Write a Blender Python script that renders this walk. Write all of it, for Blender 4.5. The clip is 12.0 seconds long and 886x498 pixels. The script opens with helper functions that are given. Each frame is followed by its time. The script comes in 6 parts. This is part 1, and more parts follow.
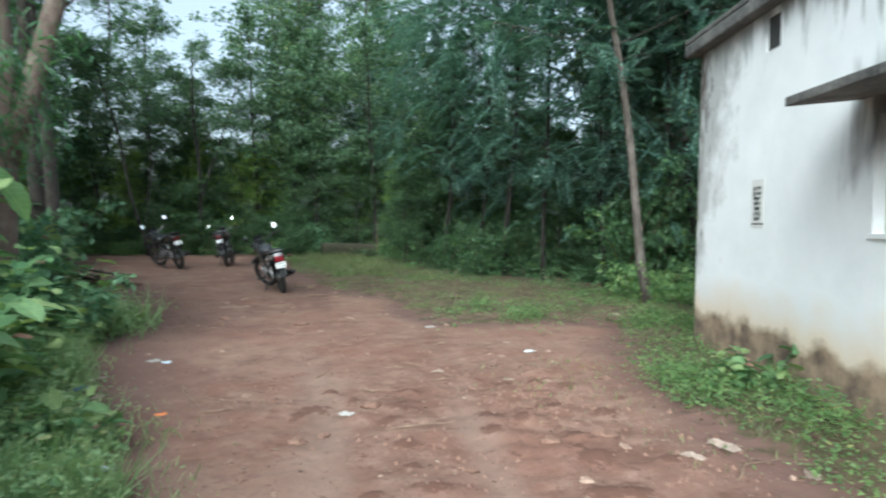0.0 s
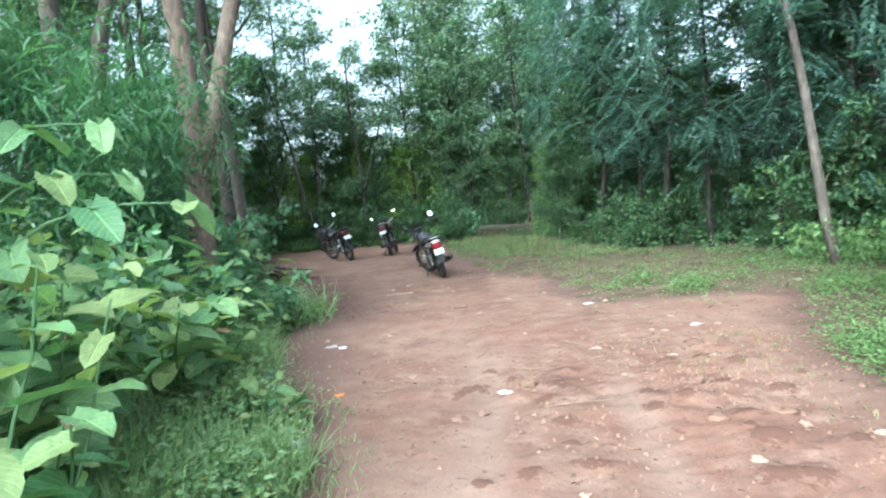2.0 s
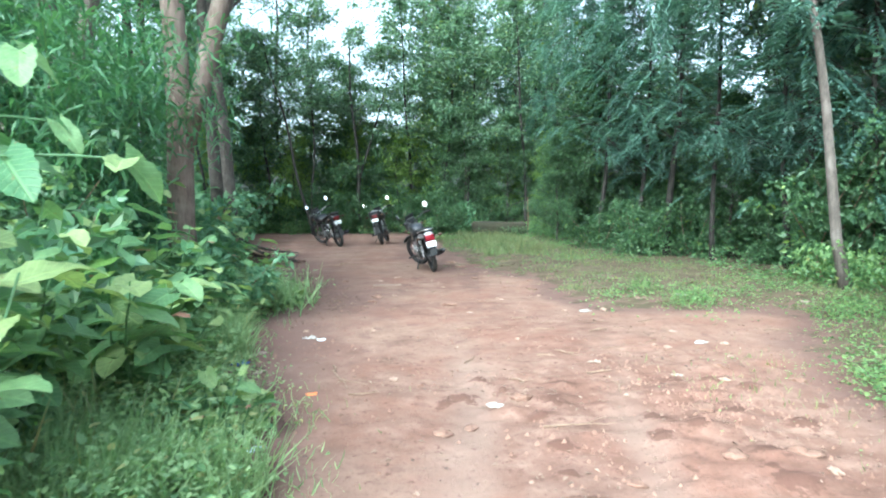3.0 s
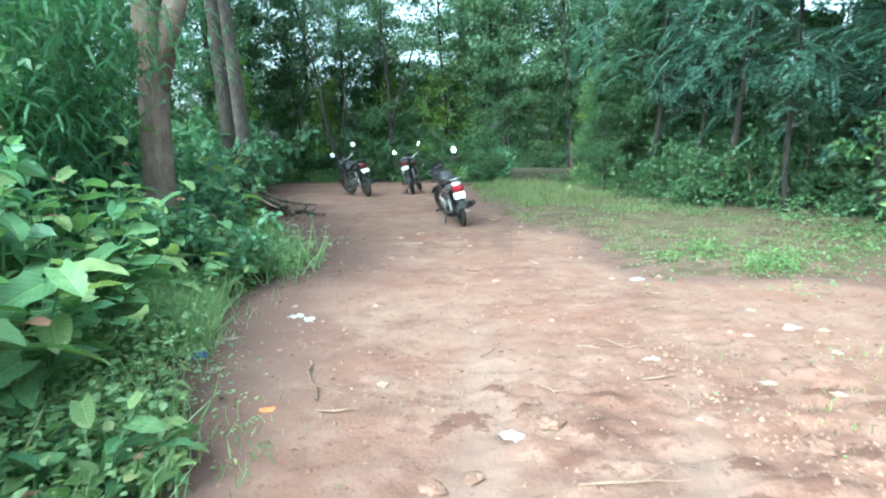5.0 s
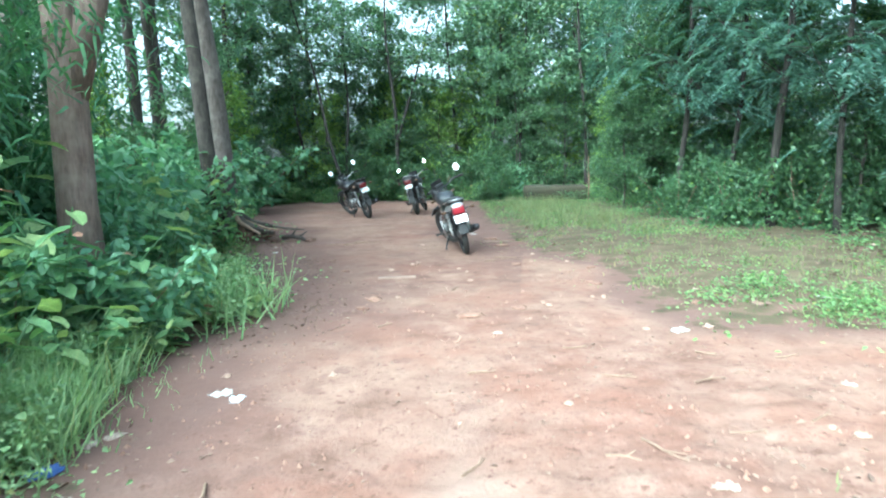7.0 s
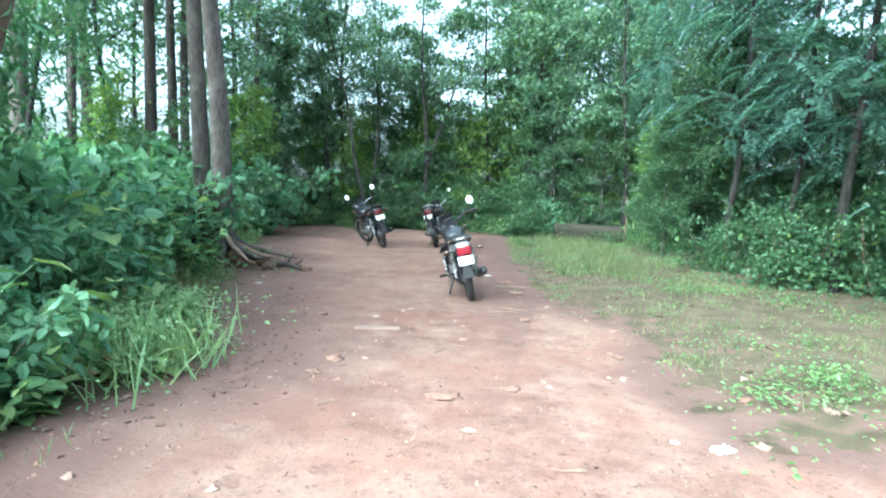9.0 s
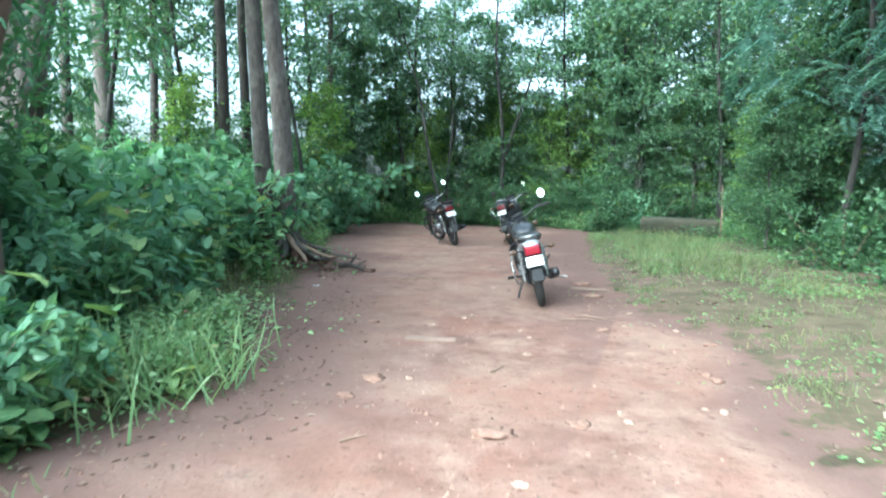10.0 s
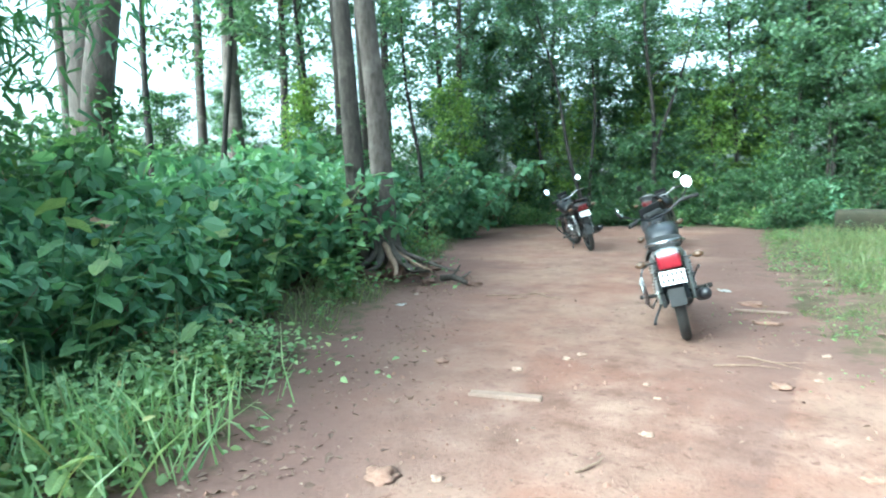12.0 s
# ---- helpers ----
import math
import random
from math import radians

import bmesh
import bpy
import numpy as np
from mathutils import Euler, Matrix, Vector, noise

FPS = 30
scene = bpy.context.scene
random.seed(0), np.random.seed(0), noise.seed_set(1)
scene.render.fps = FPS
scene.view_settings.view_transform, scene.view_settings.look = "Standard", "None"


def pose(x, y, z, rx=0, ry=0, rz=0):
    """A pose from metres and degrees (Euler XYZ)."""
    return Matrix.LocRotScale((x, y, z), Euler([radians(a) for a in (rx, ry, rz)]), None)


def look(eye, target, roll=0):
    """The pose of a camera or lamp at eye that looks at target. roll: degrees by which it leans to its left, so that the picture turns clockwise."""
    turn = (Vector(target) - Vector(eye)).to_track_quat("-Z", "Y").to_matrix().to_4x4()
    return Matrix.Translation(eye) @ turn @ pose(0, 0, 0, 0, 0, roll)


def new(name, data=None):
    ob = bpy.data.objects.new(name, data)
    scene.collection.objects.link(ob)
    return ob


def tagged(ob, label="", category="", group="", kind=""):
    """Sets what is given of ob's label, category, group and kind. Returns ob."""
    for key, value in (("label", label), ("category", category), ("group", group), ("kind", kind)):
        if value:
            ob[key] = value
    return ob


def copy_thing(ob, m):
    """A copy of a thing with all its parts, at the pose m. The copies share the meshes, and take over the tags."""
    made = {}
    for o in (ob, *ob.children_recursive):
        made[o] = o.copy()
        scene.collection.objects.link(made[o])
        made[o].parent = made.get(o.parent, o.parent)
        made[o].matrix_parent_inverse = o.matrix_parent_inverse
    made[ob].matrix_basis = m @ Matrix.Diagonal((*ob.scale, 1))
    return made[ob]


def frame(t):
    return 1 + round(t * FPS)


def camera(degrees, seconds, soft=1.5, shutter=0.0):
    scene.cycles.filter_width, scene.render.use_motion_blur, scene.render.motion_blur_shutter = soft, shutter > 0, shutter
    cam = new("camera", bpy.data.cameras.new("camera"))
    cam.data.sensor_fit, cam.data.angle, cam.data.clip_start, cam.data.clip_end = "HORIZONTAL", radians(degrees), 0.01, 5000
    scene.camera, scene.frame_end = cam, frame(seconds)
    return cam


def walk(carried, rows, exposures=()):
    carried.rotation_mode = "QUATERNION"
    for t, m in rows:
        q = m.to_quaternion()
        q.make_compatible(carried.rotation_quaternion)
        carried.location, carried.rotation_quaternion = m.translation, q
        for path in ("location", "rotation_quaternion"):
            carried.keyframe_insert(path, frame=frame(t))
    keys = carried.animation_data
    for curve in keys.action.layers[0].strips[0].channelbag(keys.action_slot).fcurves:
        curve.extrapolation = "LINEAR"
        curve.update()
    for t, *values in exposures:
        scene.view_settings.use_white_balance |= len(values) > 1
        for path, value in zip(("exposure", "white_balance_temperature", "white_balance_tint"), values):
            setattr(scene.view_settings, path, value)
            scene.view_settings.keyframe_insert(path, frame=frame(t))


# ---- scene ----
cam = camera(71.6, 12.0, 2.0, 0.5)
PATH = [
    (0, (0.419, 0.198, 1.287), (0.815, 2.156, 1.202), 0.6),
    (0.5, (0.467, 0.158, 1.297), (0.638, 2.149, 1.213), -0.9),
    (1, (0.488, 0.127, 1.302), (0.588, 2.123, 1.232), -2.3),
    (1.5, (0.506, 0.114, 1.308), (0.516, 2.113, 1.234), -3.0),
    (2, (0.498, 0.123, 1.311), (0.381, 2.115, 1.176), -4.7),
    (2.5, (0.486, 0.278, 1.285), (0.328, 2.264, 1.116), -1.3),
    (3, (0.449, 0.551, 1.28), (0.36, 2.543, 1.122), -0.3),
    (3.5, (0.483, 0.795, 1.281), (0.395, 2.787, 1.131), -1.1),
    (5.5, (0.616, 2.09, 1.273), (0.333, 4.036, 0.909), -0.6),
    (6, (0.614, 2.428, 1.236), (0.298, 4.38, 0.938), -0.3),
    (6.5, (0.645, 2.738, 1.239), (0.388, 4.699, 0.939), -2.0),
    (8.5, (0.854, 3.923, 1.34), (0.433, 5.872, 1.198), 1.1),
    (9, (0.919, 4.244, 1.299), (0.52, 6.195, 1.115), 2.1),
    (9.5, (0.914, 4.552, 1.31), (0.418, 6.472, 1.053), 2.3),
    (10, (0.954, 4.982, 1.28), (0.295, 6.859, 1.076), 0.7),
    (10.5, (0.948, 5.393, 1.278), (0.271, 7.271, 1.156), 0.6),
    (11, (0.9, 5.858, 1.261), (0.142, 7.702, 1.105), 0.6),
    (11.5, (0.871, 6.278, 1.238), (-0.105, 8.014, 1.055), -2.5),
    (12, (0.843, 6.658, 1.199), (-0.268, 8.31, 1.007), -1.7),
]
walk(cam, [(t, look(e, g, r)) for t, e, g, r in PATH],
     [(0, 1.18, 5650, -3), (0.5, 1.42, 5600, -4), (1, 1.62, 5550, -5), (1.5, 1.85, 5450, -5), (2.5, 2.2, 5400, -6), (3.5, 2.32, 5250, -7), (5.5, 2.46, 5100, -16), (6.5, 2.54, 5100, -14), (8.5, 2.76, 5050, -9), (9.5, 2.66, 5100, -9), (11, 2.60, 5150, -9), (11.5, 2.74, 5150, -11), (12, 2.86, 5150, -14)])

# ---- light: an overcast sky and a wide, weak sun
ELEV, TURN = radians(40), radians(207)
world = bpy.data.worlds.new("world")
scene.world = world
world.use_nodes = True
wt = world.node_tree
sky = wt.nodes.new("ShaderNodeTexSky")
sky.sky_type = "NISHITA"
sky.sun_disc = False
sky.sun_elevation, sky.sun_rotation = ELEV, TURN
sky.air_density, sky.dust_density, sky.ozone_density = 1.0, 6.0, 1.0
grey = wt.nodes.new("ShaderNodeHueSaturation")
grey.inputs["Saturation"].default_value = 0.45
wt.links.new(sky.outputs[0], grey.inputs["Color"])
wt.links.new(grey.outputs[0], wt.nodes["Background"].inputs["Color"])
wt.nodes["Background"].inputs["Strength"].default_value = 0.15
sun = new("sun", bpy.data.lights.new("sun", "SUN"))
sun.data.energy, sun.data.angle, sun.data.color = 1.05, radians(50), (1.0, 0.98, 0.94)
sun.matrix_world = look((8 * math.sin(TURN), 8 * math.cos(TURN), 8 * math.tan(ELEV)), (0, 0, 0))


# ---- materials
def nodes_of(name):
    m = bpy.data.materials.new(name)
    m.use_nodes = True
    return m, m.node_tree, m.node_tree.nodes["Principled BSDF"]


def add(t, kind, **inputs):
    n = t.nodes.new(kind)
    for key, value in inputs.items():
        n.inputs[key.replace("_", " ")].default_value = value
    return n


def noise_tex(t, co, scale, detail=4.0, rough=0.6):
    n = add(t, "ShaderNodeTexNoise", Scale=scale, Detail=detail, Roughness=rough)
    t.links.new(co, n.inputs["Vector"])
    return n.outputs["Fac"]


def ramp(t, fac, stops):
    n = t.nodes.new("ShaderNodeValToRGB")
    while len(n.color_ramp.elements) < len(stops):
        n.color_ramp.elements.new(0.5)
    for e, (p, c) in zip(n.color_ramp.elements, stops):
        e.position, e.color = p, (*c, 1) if len(c) == 3 else c
    t.links.new(fac, n.inputs["Fac"])
    return n.outputs["Color"]


def mixed(t, fac, a, b, kind="MIX"):
    n = t.nodes.new("ShaderNodeMix")
    n.data_type, n.blend_type = "RGBA", kind
    for slot, value in ((0, fac), (6, a), (7, b)):
        if isinstance(value, bpy.types.NodeSocket):
            t.links.new(value, n.inputs[slot])
        else:
            n.inputs[slot].default_value = value if slot == 0 else (*value, 1)
    return n.outputs[2]


def maths(t, op, a, b=0.0):
    n = t.nodes.new("ShaderNodeMath")
    n.operation = op
    for slot, value in ((0, a), (1, b)):
        if isinstance(value, bpy.types.NodeSocket):
            t.links.new(value, n.inputs[slot])
        else:
            n.inputs[slot].default_value = value
    return n.outputs[0]


def bump(t, bsdf, height, strength=0.4, dist=0.01):
    n = add(t, "ShaderNodeBump", Strength=strength, Distance=dist)
    t.links.new(height, n.inputs["Height"])
    t.links.new(n.outputs[0], bsdf.inputs["Normal"])


def where(t, what="Object"):
    return t.nodes.new("ShaderNodeTexCoord").outputs[what]


def surface(name, colours, scale=6.0, fine=60.0, rough=0.8, metal=0.0, relief=0.3, dist=0.01, coat=0.0):
    """Two colours mixed by a coarse and a fine noise, with a fine relief."""
    m, t, b = nodes_of(name)
    co = where(t)
    coarse, grain = noise_tex(t, co, scale), noise_tex(t, co, fine, 3.0)
    f = maths(t, "ADD", maths(t, "MULTIPLY", coarse, 0.65), maths(t, "MULTIPLY", grain, 0.35))
    t.links.new(ramp(t, f, [(0.36, colours[0]), (0.64, colours[1])]), b.inputs["Base Color"])
    r = maths(t, "ADD", maths(t, "MULTIPLY", coarse, 0.25), rough - 0.12)
    t.links.new(r, b.inputs["Roughness"])
    b.inputs["Metallic"].default_value = metal
    b.inputs["Coat Weight"].default_value = coat
    if relief:
        bump(t, b, f, relief, dist)
    return m


def leafy(name, dark, light, through_light=0.35, rough=0.45, odd=None):
    """Leaves: each one a shade of its own between dark and light, some of them odd; light passes through."""
    m, t, b = nodes_of(name)
    island = t.nodes.new("ShaderNodeNewGeometry").outputs["Random Per Island"]
    stops = [(0.0, dark), (0.8, light)]
    if odd:
        stops += [(0.965, light), (0.975, odd)]
    c = ramp(t, island, stops)
    co = where(t)
    c = mixed(t, maths(t, "MULTIPLY", noise_tex(t, co, 1.1, 2.0), 0.45), c, tuple(v * 0.7 for v in dark))
    t.links.new(c, b.inputs["Base Color"])
    b.inputs["Roughness"].default_value = rough
    b.inputs["Specular IOR Level"].default_value = 0.55
    bump(t, b, noise_tex(t, co, 45.0, 3.0), 0.25, 0.01)
    tr = t.nodes.new("ShaderNodeBsdfTranslucent")
    glow = mixed(t, 1.0, c, (1.10, 1.12, 0.62), "MULTIPLY")
    t.links.new(glow, tr.inputs["Color"])
    mx = t.nodes.new("ShaderNodeMixShader")
    mx.inputs[0].default_value = through_light
    t.links.new(b.outputs[0], mx.inputs[1])
    t.links.new(tr.outputs[0], mx.inputs[2])
    t.links.new(mx.outputs[0], t.nodes["Material Output"].inputs["Surface"])
    return m


def single_leaf(name, dark, light, through_light=0.4):
    """A large leaf on its own: shade by object, midrib and side veins along its own axes."""
    m, t, b = nodes_of(name)
    co = where(t)
    xyz = t.nodes.new("ShaderNodeSeparateXYZ")
    t.links.new(co, xyz.inputs[0])
    across = maths(t, "ABSOLUTE", xyz.outputs["Y"])
    lines = maths(t, "SINE", maths(t, "MULTIPLY", maths(t, "SUBTRACT", xyz.outputs["X"], maths(t, "MULTIPLY", across, 0.9)), 46.0))
    vein = maths(t, "MAXIMUM", ramp(t, lines, [(0.80, (0, 0, 0)), (0.98, (0.7, 0.7, 0.7))]), ramp(t, across, [(0.010, (1, 1, 1)), (0.03, (0, 0, 0))]))
    c = ramp(t, t.nodes.new("ShaderNodeObjectInfo").outputs["Random"], [(0.0, dark), (1.0, light)])
    blot = noise_tex(t, co, 4.0, 4.0)
    c = mixed(t, maths(t, "MULTIPLY", ramp(t, blot, [(0.42, (0, 0, 0)), (0.70, (1, 1, 1))]), 0.45), c, tuple(v * 0.65 for v in dark))
    c = mixed(t, maths(t, "MULTIPLY", vein, 0.40), c, tuple(min(1.0, v * 1.35) for v in light))
    holes = noise_tex(t, co, 11.0, 2.0)
    c = mixed(t, ramp(t, holes, [(0.70, (0, 0, 0)), (0.74, (0.8, 0.8, 0.8))]), c, (0.20, 0.14, 0.06))
    t.links.new(c, b.inputs["Base Color"])
    b.inputs["Roughness"].default_value, b.inputs["Specular IOR Level"].default_value = 0.48, 0.4
    bump(t, b, maths(t, "ADD", maths(t, "MULTIPLY", vein, -0.6), blot), 0.5, 0.02)
    tr = t.nodes.new("ShaderNodeBsdfTranslucent")
    t.links.new(mixed(t, 1.0, c, (1.10, 1.12, 0.62), "MULTIPLY"), tr.inputs["Color"])
    mx = t.nodes.new("ShaderNodeMixShader")
    mx.inputs[0].default_value = through_light
    t.links.new(b.outputs[0], mx.inputs[1])
    t.links.new(tr.outputs[0], mx.inputs[2])
    t.links.new(mx.outputs[0], t.nodes["Material Output"].inputs["Surface"])
    return m


def bark(name, dark, light, patch):
    m, t, b = nodes_of(name)
    co = where(t)
    mp = t.nodes.new("ShaderNodeMapping")
    mp.inputs["Scale"].default_value = (1, 1, 0.22)
    t.links.new(co, mp.inputs["Vector"])
    streak, grain = noise_tex(t, mp.outputs[0], 26.0, 5.0, 0.7), noise_tex(t, co, 3.0, 3.0)
    c = ramp(t, streak, [(0.32, dark), (0.66, light)])
    c = mixed(t, ramp(t, grain, [(0.5, (0, 0, 0)), (0.68, (0.7, 0.7, 0.7))]), c, patch)
    t.links.new(c, b.inputs["Base Color"])
    b.inputs["Roughness"].default_value = 0.92
    bump(t, b, streak, 0.8, 0.02)
    return m


def soil_material():
    """Red-brown earth where the sheet's 'earth' value is high, dark woodland floor with moss elsewhere."""
    m, t, b = nodes_of("red_earth")
    co = where(t)
    big, mid, fine = noise_tex(t, co, 0.55, 4.0), noise_tex(t, co, 3.2, 6.0, 0.65), noise_tex(t, co, 42.0, 5.0, 0.7)
    c = ramp(t, mid, [(0.32, (0.110, 0.060, 0.044)), (0.45, (0.176, 0.102, 0.078)), (0.56, (0.214, 0.131, 0.102)), (0.68, (0.265, 0.175, 0.139))])
    c = mixed(t, ramp(t, big, [(0.42, (0, 0, 0)), (0.62, (0.7, 0.7, 0.7))]), c, (0.250, 0.163, 0.127))
    red = noise_tex(t, co, 0.9, 4.0, 0.7)
    c = mixed(t, ramp(t, red, [(0.46, (0, 0, 0)), (0.62, (0.6, 0.6, 0.6))]), c, (0.195, 0.096, 0.069))
    feet = noise_tex(t, co, 4.6, 3.0, 0.5)
    c = mixed(t, ramp(t, feet, [(0.60, (0, 0, 0)), (0.68, (0.65, 0.65, 0.65))]), c, (0.150, 0.088, 0.070))
    c = mixed(t, ramp(t, fine, [(0.33, (0.6, 0.6, 0.6)), (0.47, (0, 0, 0))]), c, (0.105, 0.062, 0.050))
    grit = noise_tex(t, co, 13.0, 6.0, 0.75)
    c = mixed(t, ramp(t, grit, [(0.56, (0, 0, 0)), (0.66, (0.6, 0.6, 0.6))]), c, (0.130, 0.072, 0.056))
    specks = add(t, "ShaderNodeTexVoronoi", Scale=38.0)
    t.links.new(co, specks.inputs["Vector"])
    c = mixed(t, ramp(t, specks.outputs["Distance"], [(0.04, (0.6, 0.6, 0.6)), (0.11, (0, 0, 0))]), c, (0.36, 0.30, 0.26))
    wear = t.nodes.new("ShaderNodeAttribute")
    wear.attribute_name = "worn"
    margin = maths(t, "ADD", wear.outputs["Fac"], maths(t, "MULTIPLY", maths(t, "SUBTRACT", big, 0.5), 1.3))
    c = mixed(t, ramp(t, margin, [(0.30, (0.85, 0.85, 0.85)), (0.80, (0, 0, 0))]), c, mixed(t, grit, (0.085, 0.050, 0.043), (0.172, 0.104, 0.088)))
    dug = t.nodes.new("ShaderNodeAttribute")
    dug.attribute_name = "dug"
    broken = maths(t, "MULTIPLY", dug.outputs["Fac"], ramp(t, noise_tex(t, co, 7.0, 4.0, 0.6), [(0.46, (0, 0, 0)), (0.56, (1, 1, 1))]))
    c = mixed(t, maths(t, "MULTIPLY", broken, 0.75), c, (0.140, 0.076, 0.056))
    rut = t.nodes.new("ShaderNodeAttribute")
    rut.attribute_name = "packed"
    smooth = maths(t, "ADD", rut.outputs["Fac"], maths(t, "MULTIPLY", maths(t, "SUBTRACT", big, 0.5), 2.6))
    c = mixed(t, ramp(t, smooth, [(0.35, (0, 0, 0)), (1.05, (0.60, 0.60, 0.60))]), c, mixed(t, grit, (0.215, 0.145, 0.116), (0.285, 0.205, 0.170)))
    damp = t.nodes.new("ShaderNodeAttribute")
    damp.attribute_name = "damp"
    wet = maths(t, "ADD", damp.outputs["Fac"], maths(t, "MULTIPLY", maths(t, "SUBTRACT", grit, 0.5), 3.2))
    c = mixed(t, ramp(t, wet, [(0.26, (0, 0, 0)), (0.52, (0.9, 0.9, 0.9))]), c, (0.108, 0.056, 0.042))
    floor = ramp(t, mid, [(0.35, (0.066, 0.046, 0.032)), (0.65, (0.135, 0.098, 0.066))])
    floor = mixed(t, ramp(t, fine, [(0.50, (0, 0, 0)), (0.62, (0.7, 0.7, 0.7))]), floor, (0.05, 0.085, 0.025))
    at = t.nodes.new("ShaderNodeAttribute")
    at.attribute_name = "earth"
    edge = maths(t, "ADD", at.outputs["Fac"], maths(t, "MULTIPLY", maths(t, "SUBTRACT", mid, 0.5), 2.2))
    t.links.new(mixed(t, ramp(t, edge, [(0.38, (0, 0, 0)), (0.60, (1, 1, 1))]), floor, c), b.inputs["Base Color"])
    b.inputs["Roughness"].default_value = 0.95
    b.inputs["Specular IOR Level"].default_value = 0.2
    h = maths(t, "ADD", maths(t, "MULTIPLY", mid, 0.6), maths(t, "MULTIPLY", fine, 0.4))
    bump(t, b, h, 0.6, 0.03)
    return m


def plaster_material():
    """White lime wash: brown splashed foot with a ragged edge, yellowed above it, grey-black runs from roof and shade."""
    m, t, b = nodes_of("lime_wash")
    co = where(t)
    xyz = t.nodes.new("ShaderNodeSeparateXYZ")
    t.links.new(co, xyz.inputs[0])
    z, y = xyz.outputs["Z"], xyz.outputs["Y"]
    mp = t.nodes.new("ShaderNodeMapping")
    mp.inputs["Scale"].default_value = (1, 1, 0.16)
    t.links.new(co, mp.inputs["Vector"])
    runs, blot, fine = noise_tex(t, mp.outputs[0], 6.0, 5.0, 0.65), noise_tex(t, co, 2.2, 5.0), noise_tex(t, co, 30.0, 4.0)
    c = ramp(t, blot, [(0.3, (0.76, 0.775, 0.79)), (0.7, (0.85, 0.86, 0.875))])
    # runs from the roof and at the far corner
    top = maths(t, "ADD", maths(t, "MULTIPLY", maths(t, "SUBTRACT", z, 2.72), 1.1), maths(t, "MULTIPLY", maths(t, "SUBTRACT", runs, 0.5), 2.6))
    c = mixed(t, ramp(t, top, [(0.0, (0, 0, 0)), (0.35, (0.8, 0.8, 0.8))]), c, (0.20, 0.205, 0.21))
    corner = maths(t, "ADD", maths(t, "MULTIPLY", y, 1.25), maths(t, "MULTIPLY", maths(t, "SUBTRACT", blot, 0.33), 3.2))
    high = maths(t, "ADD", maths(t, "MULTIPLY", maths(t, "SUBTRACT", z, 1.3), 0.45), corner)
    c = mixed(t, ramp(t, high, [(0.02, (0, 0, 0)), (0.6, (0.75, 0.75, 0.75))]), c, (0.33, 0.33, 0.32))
    flake = noise_tex(t, mp.outputs[0], 22.0, 4.0, 0.7)
    peel = maths(t, "ADD", maths(t, "MULTIPLY", y, 3.0), maths(t, "MULTIPLY", maths(t, "SUBTRACT", flake, 0.46), 6.0))
    peel = maths(t, "ADD", peel, maths(t, "MULTIPLY", maths(t, "SUBTRACT", z, 2.3), 0.5))
    c = mixed(t, ramp(t, peel, [(0.0, (0, 0, 0)), (0.12, (0.95, 0.95, 0.95))]), c, (0.09, 0.075, 0.065))
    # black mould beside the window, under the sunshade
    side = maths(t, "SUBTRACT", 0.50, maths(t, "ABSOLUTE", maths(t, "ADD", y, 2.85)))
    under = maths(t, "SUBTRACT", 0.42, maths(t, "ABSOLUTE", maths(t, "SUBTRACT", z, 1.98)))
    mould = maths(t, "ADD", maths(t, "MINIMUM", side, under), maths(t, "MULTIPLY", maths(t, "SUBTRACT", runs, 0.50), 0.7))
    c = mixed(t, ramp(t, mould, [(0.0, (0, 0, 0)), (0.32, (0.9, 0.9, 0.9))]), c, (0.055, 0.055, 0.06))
    # foot
    foot = maths(t, "SUBTRACT", z, maths(t, "MULTIPLY", maths(t, "SUBTRACT", blot, 0.5), 0.55))
    c = mixed(t, ramp(t, foot, [(0.40, (0.75, 0.75, 0.75)), (0.80, (0, 0, 0))]), c, (0.62, 0.45, 0.26))
    c = mixed(t, ramp(t, foot, [(0.36, (1, 1, 1)), (0.47, (0, 0, 0))]), c, mixed(t, ramp(t, noise_tex(t, co, 5.0, 5.0, 0.65), [(0.38, (0, 0, 0)), (0.62, (1, 1, 1))]), (0.13, 0.092, 0.070), (0.34, 0.245, 0.17)))
    t.links.new(c, b.inputs["Base Color"])
    b.inputs["Roughness"].default_value = 0.9
    bump(t, b, maths(t, "ADD", maths(t, "MULTIPLY", blot, 0.6), maths(t, "MULTIPLY", fine, 0.4)), 0.35, 0.012)
    return m


SOIL, PLASTER = soil_material(), plaster_material()
CONCRETE = surface("weathered_concrete", ((0.04, 0.04, 0.04), (0.20, 0.195, 0.185)), 3.0, 40.0, 0.9, 0, 0.5)
DARKGAP = surface("dark_inside", ((0.03, 0.03, 0.03), (0.05, 0.05, 0.05)), 3, 30, 0.9)
MUDWALL = surface("mossy_mud_block", ((0.018, 0.021, 0.010), (0.050, 0.042, 0.026)), 5.0, 45.0, 0.95, 0, 0.7, 0.02)
WOODPAINT = surface("white_painted_wood", ((0.62, 0.62, 0.60), (0.76, 0.76, 0.74)), 4.0, 50.0, 0.6)
GLASS, gt, gb = nodes_of("window_glass")
gb.inputs["Base Color"].default_value = (0.05, 0.06, 0.06, 1)
gb.inputs["Roughness"].default_value = 0.08
INK = surface("black_sign_paint", ((0.02, 0.02, 0.02), (0.07, 0.07, 0.07)), 20.0, 90.0, 0.7)
RUBBER = surface("tyre_rubber", ((0.010, 0.010, 0.010), (0.030, 0.027, 0.024)), 8.0, 60.0, 0.85)
